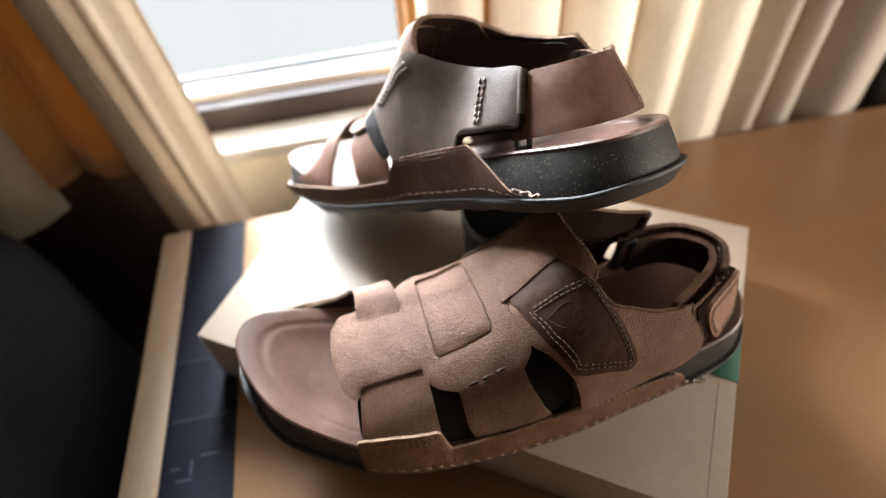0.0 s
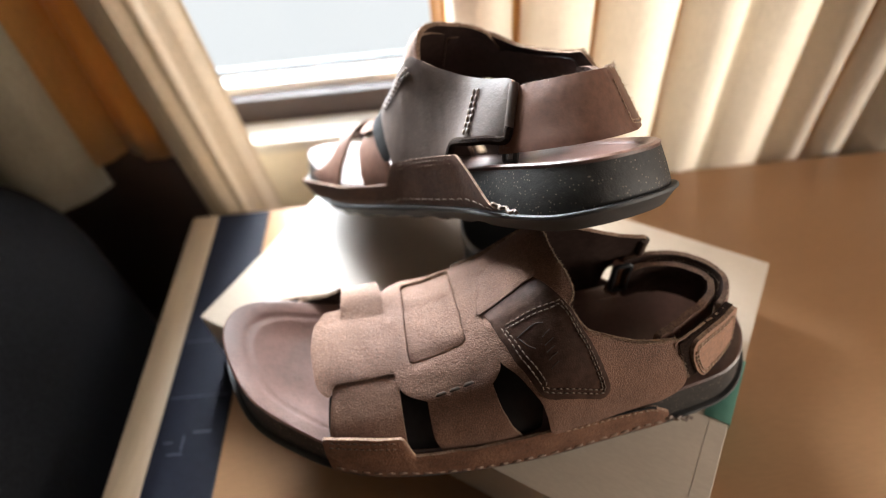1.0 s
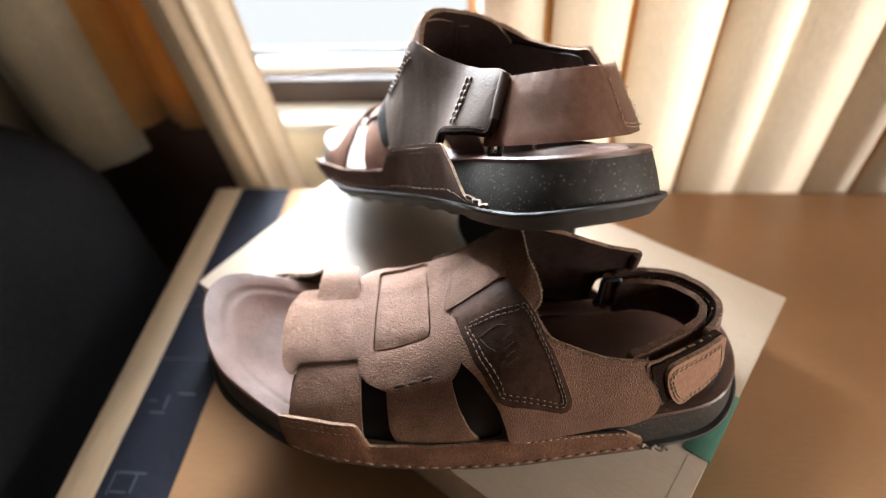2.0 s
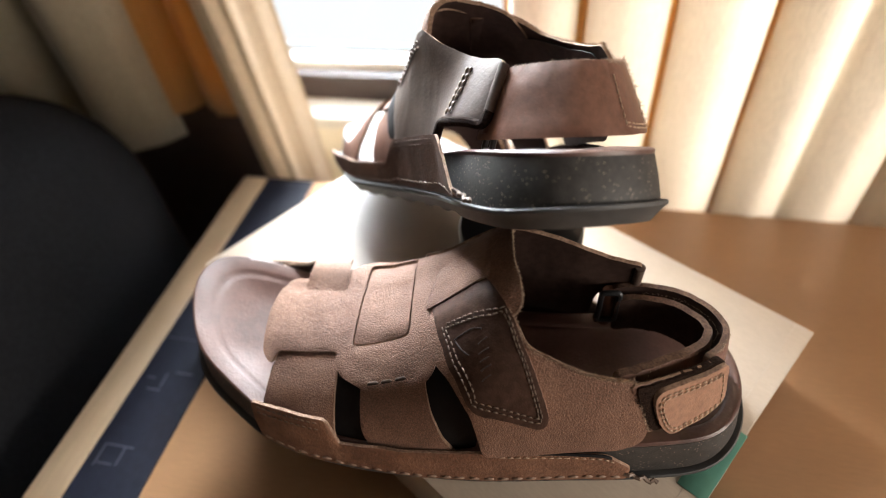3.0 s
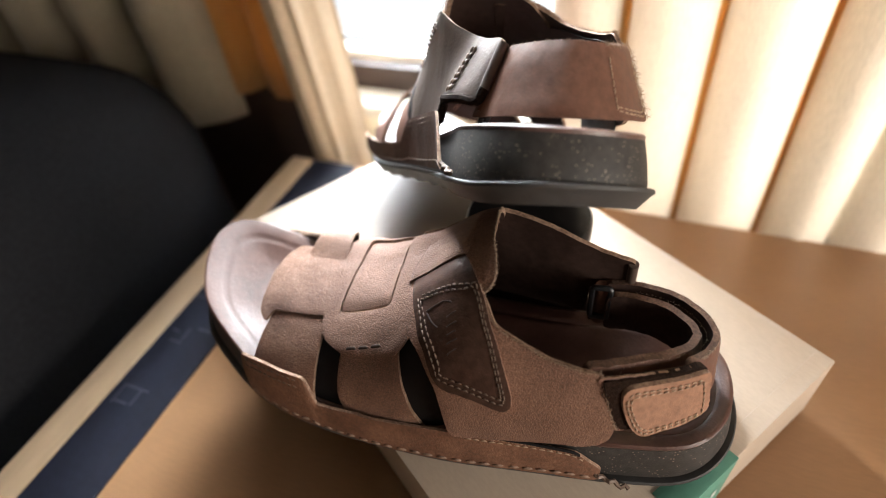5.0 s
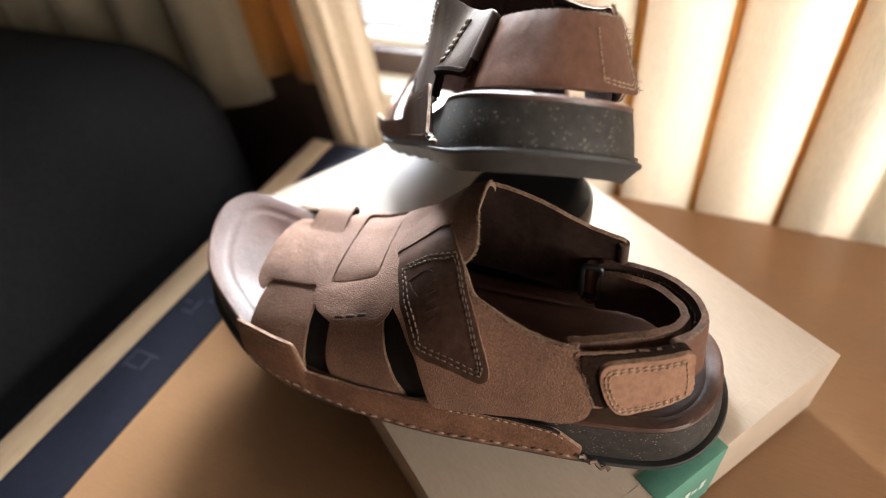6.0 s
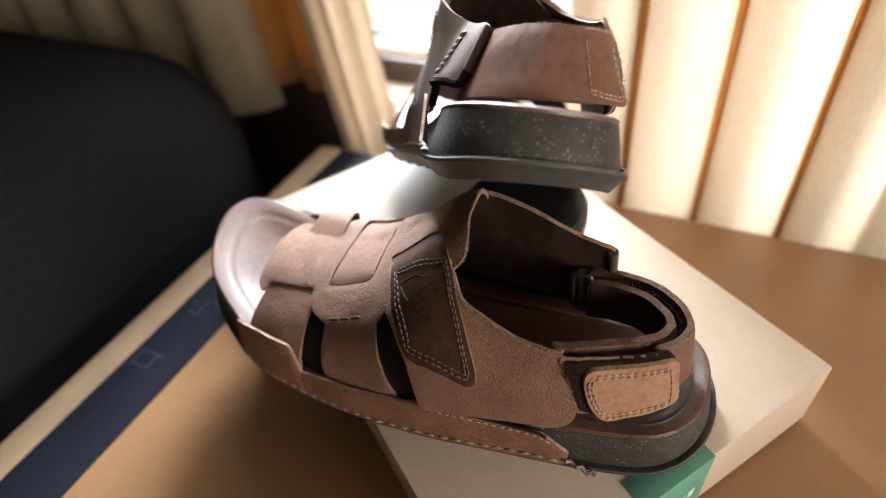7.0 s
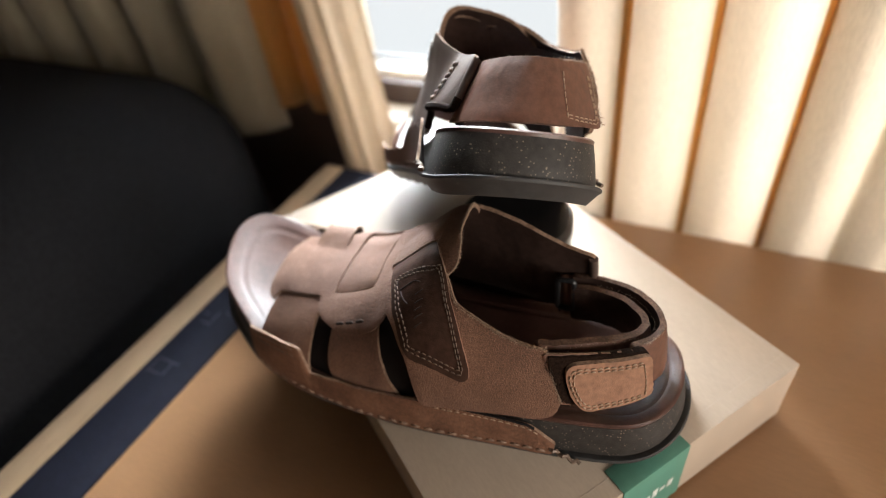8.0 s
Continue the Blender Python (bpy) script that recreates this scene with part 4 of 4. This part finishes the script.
    for c, o in ((p0, (-1, -1)), (q0, (1, -1)), (q1, (1, 1)), (p1, (-1, 1))):
        for h in range(4):
            ang = math.atan2(o[1], o[0]) - math.pi / 4 + h * math.pi / 6
            ringp.append(c + Vector((math.cos(ang) * 0.0014, 0, math.sin(ang) * 0.0014)))
    fold = [form(-0.015, 0.06 + 0.11 * k, -0.0012) for k in range(9)]
    part("strap_fold", tube(fold, 0.0034, 10), M_STRAP, strap)
    part("ring", tube(ringp, 0.0014, 8, True), M_BUCKLE, s, "black plastic strap ring")
    return s


M_EDGE = material("raw_leather_edge", (0.27, 0.175, 0.122), 0.85, specular=0.2, second=(0.16, 0.095, 0.062), size=900, vary=0.35, mottle=200, bump=0.8, fine=3000, depth=0.0005)
M_STRAP_EDGE = material("dark_leather_edge", (0.125, 0.072, 0.048), 0.85, specular=0.2, second=(0.07, 0.038, 0.025), size=900, vary=0.4, mottle=200, bump=0.8, fine=3000, depth=0.0005)
M_FIBRE = material("loose_leather_fibre", (0.34, 0.24, 0.175), 0.9, size=900, vary=0.2, bump=0.0, specular=0.2)
M_PATCH_THREAD = material("tan_thread", (0.124, 0.085, 0.060), 0.7, size=900, vary=0.2, bump=0.3, fine=3000, depth=0.0002)
M_SOLE_THREAD = material("pale_brown_thread", (0.24, 0.155, 0.108), 0.75, size=900, vary=0.25, bump=0.4, fine=3000, depth=0.0002)
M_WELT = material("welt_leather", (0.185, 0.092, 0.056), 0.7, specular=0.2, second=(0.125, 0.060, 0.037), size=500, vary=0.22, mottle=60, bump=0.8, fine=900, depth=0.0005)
# Inner strip: dark brown leather, darkened further for the shade on that side.
M_INNER_WELT = material("shaded_dark_welt", (0.085, 0.044, 0.030), 0.7, specular=0.2, second=(0.062, 0.032, 0.022), size=500, vary=0.2, mottle=60, bump=0.5, fine=900, depth=0.0004)
M_STITCH = material("brown_thread", (0.19, 0.13, 0.095), 0.6, size=900, vary=0.2, bump=0.3, fine=3000, depth=0.0002)
M_KNOT = material("dark_knot_thread", (0.035, 0.022, 0.016), 0.8, specular=0.1, size=900, vary=0.2, bump=0.5, fine=3000, depth=0.0002)
M_EMBOSS = material("embossed_leather", (0.020, 0.012, 0.009), 0.6, size=400, vary=0.2)
M_VELCRO = material("fuzzy_fastening", (0.020, 0.011, 0.0075), 0.95, specular=0.05, size=900, vary=0.5, bump=1.0, fine=2200, depth=0.001)
M_FLAP = material("pale_nubuck", (0.27, 0.142, 0.088), 0.75, specular=0.2, second=(0.215, 0.11, 0.067), size=420, vary=0.2, mottle=60, bump=0.5, fine=1500, depth=0.0004, sheen=0.12)
mn, ml = M_MIDSOLE.node_tree.nodes, M_MIDSOLE.node_tree.links
vor = mn.new("ShaderNodeTexVoronoi")
vor.inputs["Scale"].default_value = 620.0
vmap = mn.new("ShaderNodeMapRange")
vmap.inputs["From Min"].default_value, vmap.inputs["From Max"].default_value = 0.22, 0.14
vcut = mn.new("ShaderNodeTexNoise")
vcut.inputs["Scale"].default_value = 160.0
vcmp = mn.new("ShaderNodeMapRange")
vcmp.inputs["From Min"].default_value, vcmp.inputs["From Max"].default_value = 0.43, 0.52
vmul = mn.new("ShaderNodeMath")
vmul.operation = "MULTIPLY"
vmix = mn.new("ShaderNodeMix")
vmix.data_type = "RGBA"
vmix.inputs["B"].default_value = (0.26, 0.205, 0.16, 1)
vco = node_of(M_MIDSOLE, "ShaderNodeTexCoord")
ml.new(vco.outputs["Object"], vor.inputs["Vector"])
ml.new(vco.outputs["Object"], vcut.inputs["Vector"])
ml.new(vor.outputs["Distance"], vmap.inputs["Value"])
ml.new(vcut.outputs["Fac"], vcmp.inputs["Value"])
ml.new(vmap.outputs[0], vmul.inputs[0])
ml.new(vcmp.outputs[0], vmul.inputs[1])
ml.new(vmul.outputs[0], vmix.inputs["Factor"])
ml.new(node_of(M_MIDSOLE, "ShaderNodeHueSaturation").outputs[0], vmix.inputs["A"])
ml.new(vmix.outputs["Result"], mn["Principled BSDF"].inputs["Base Color"])

# the left sandal lies flat on the box; the right one leans its heel on it, toe down on the box
LOWER_AT = pose(0.189, 0.163, 0.0487, 0, 0, 180)
build_sandal(LOWER_AT, "worn brown nubuck sandal lying flat on the shoe box",
             ((0.066, -0.0245), (0.052, -0.0275), (0.037, -0.0260), (0.0255, -0.0195), (0.0180, -0.0085), (0.0205, 0.0040), (0.0300, 0.0148), (0.042, 0.0240), (0.052, 0.0312), (0.060, 0.0360)),
             smooth_curve((0.0, 0.45, 0.8, 1.0), (0.001, 0.003, 0.008, 0.009)), (0.60, 0.89),
             smooth_curve((0.0, 0.5, 0.8, 1.0), (0.0330, 0.0360, 0.0430, 0.0490)), smooth_curve((0.0, 0.5, 0.7, 0.85, 1.0), (0.0600, 0.0605, 0.0635, 0.0675, 0.0710)), 0.0056, 160.0, 7.0, 0.35, 0.0020, 0.5)
SLUMP[:] = (0.007, 6.6, 0.36, 0.0, 0.5)
SPRING[:] = (0.0046, 0.0020)
UPPER_AT = pose(0.1193, 0.1506, 0.1756, 19.16, 30.29, 131.77) @ Matrix.Diagonal((1, -1, 1, 1))
build_sandal(UPPER_AT, "worn brown nubuck sandal leaning with its heel on the other",
             ((0.057, -0.0195), (0.046, -0.0175), (0.034, -0.0110), (0.027, 0.0), (0.0275, 0.014), (0.034, 0.0265), (0.043, 0.0350), (0.052, 0.0395), (0.060, 0.0415)),
             lambda u: 0.010, (0.49, 0.68), smooth_curve((0.0, 0.5, 1.0), (0.0335, 0.0345, 0.0430)), smooth_curve((0.0, 0.5, 1.0), (0.0615, 0.0625, 0.0685)), 0.0001, 167.0, 0.0, -0.10, 0.0, 1.0)
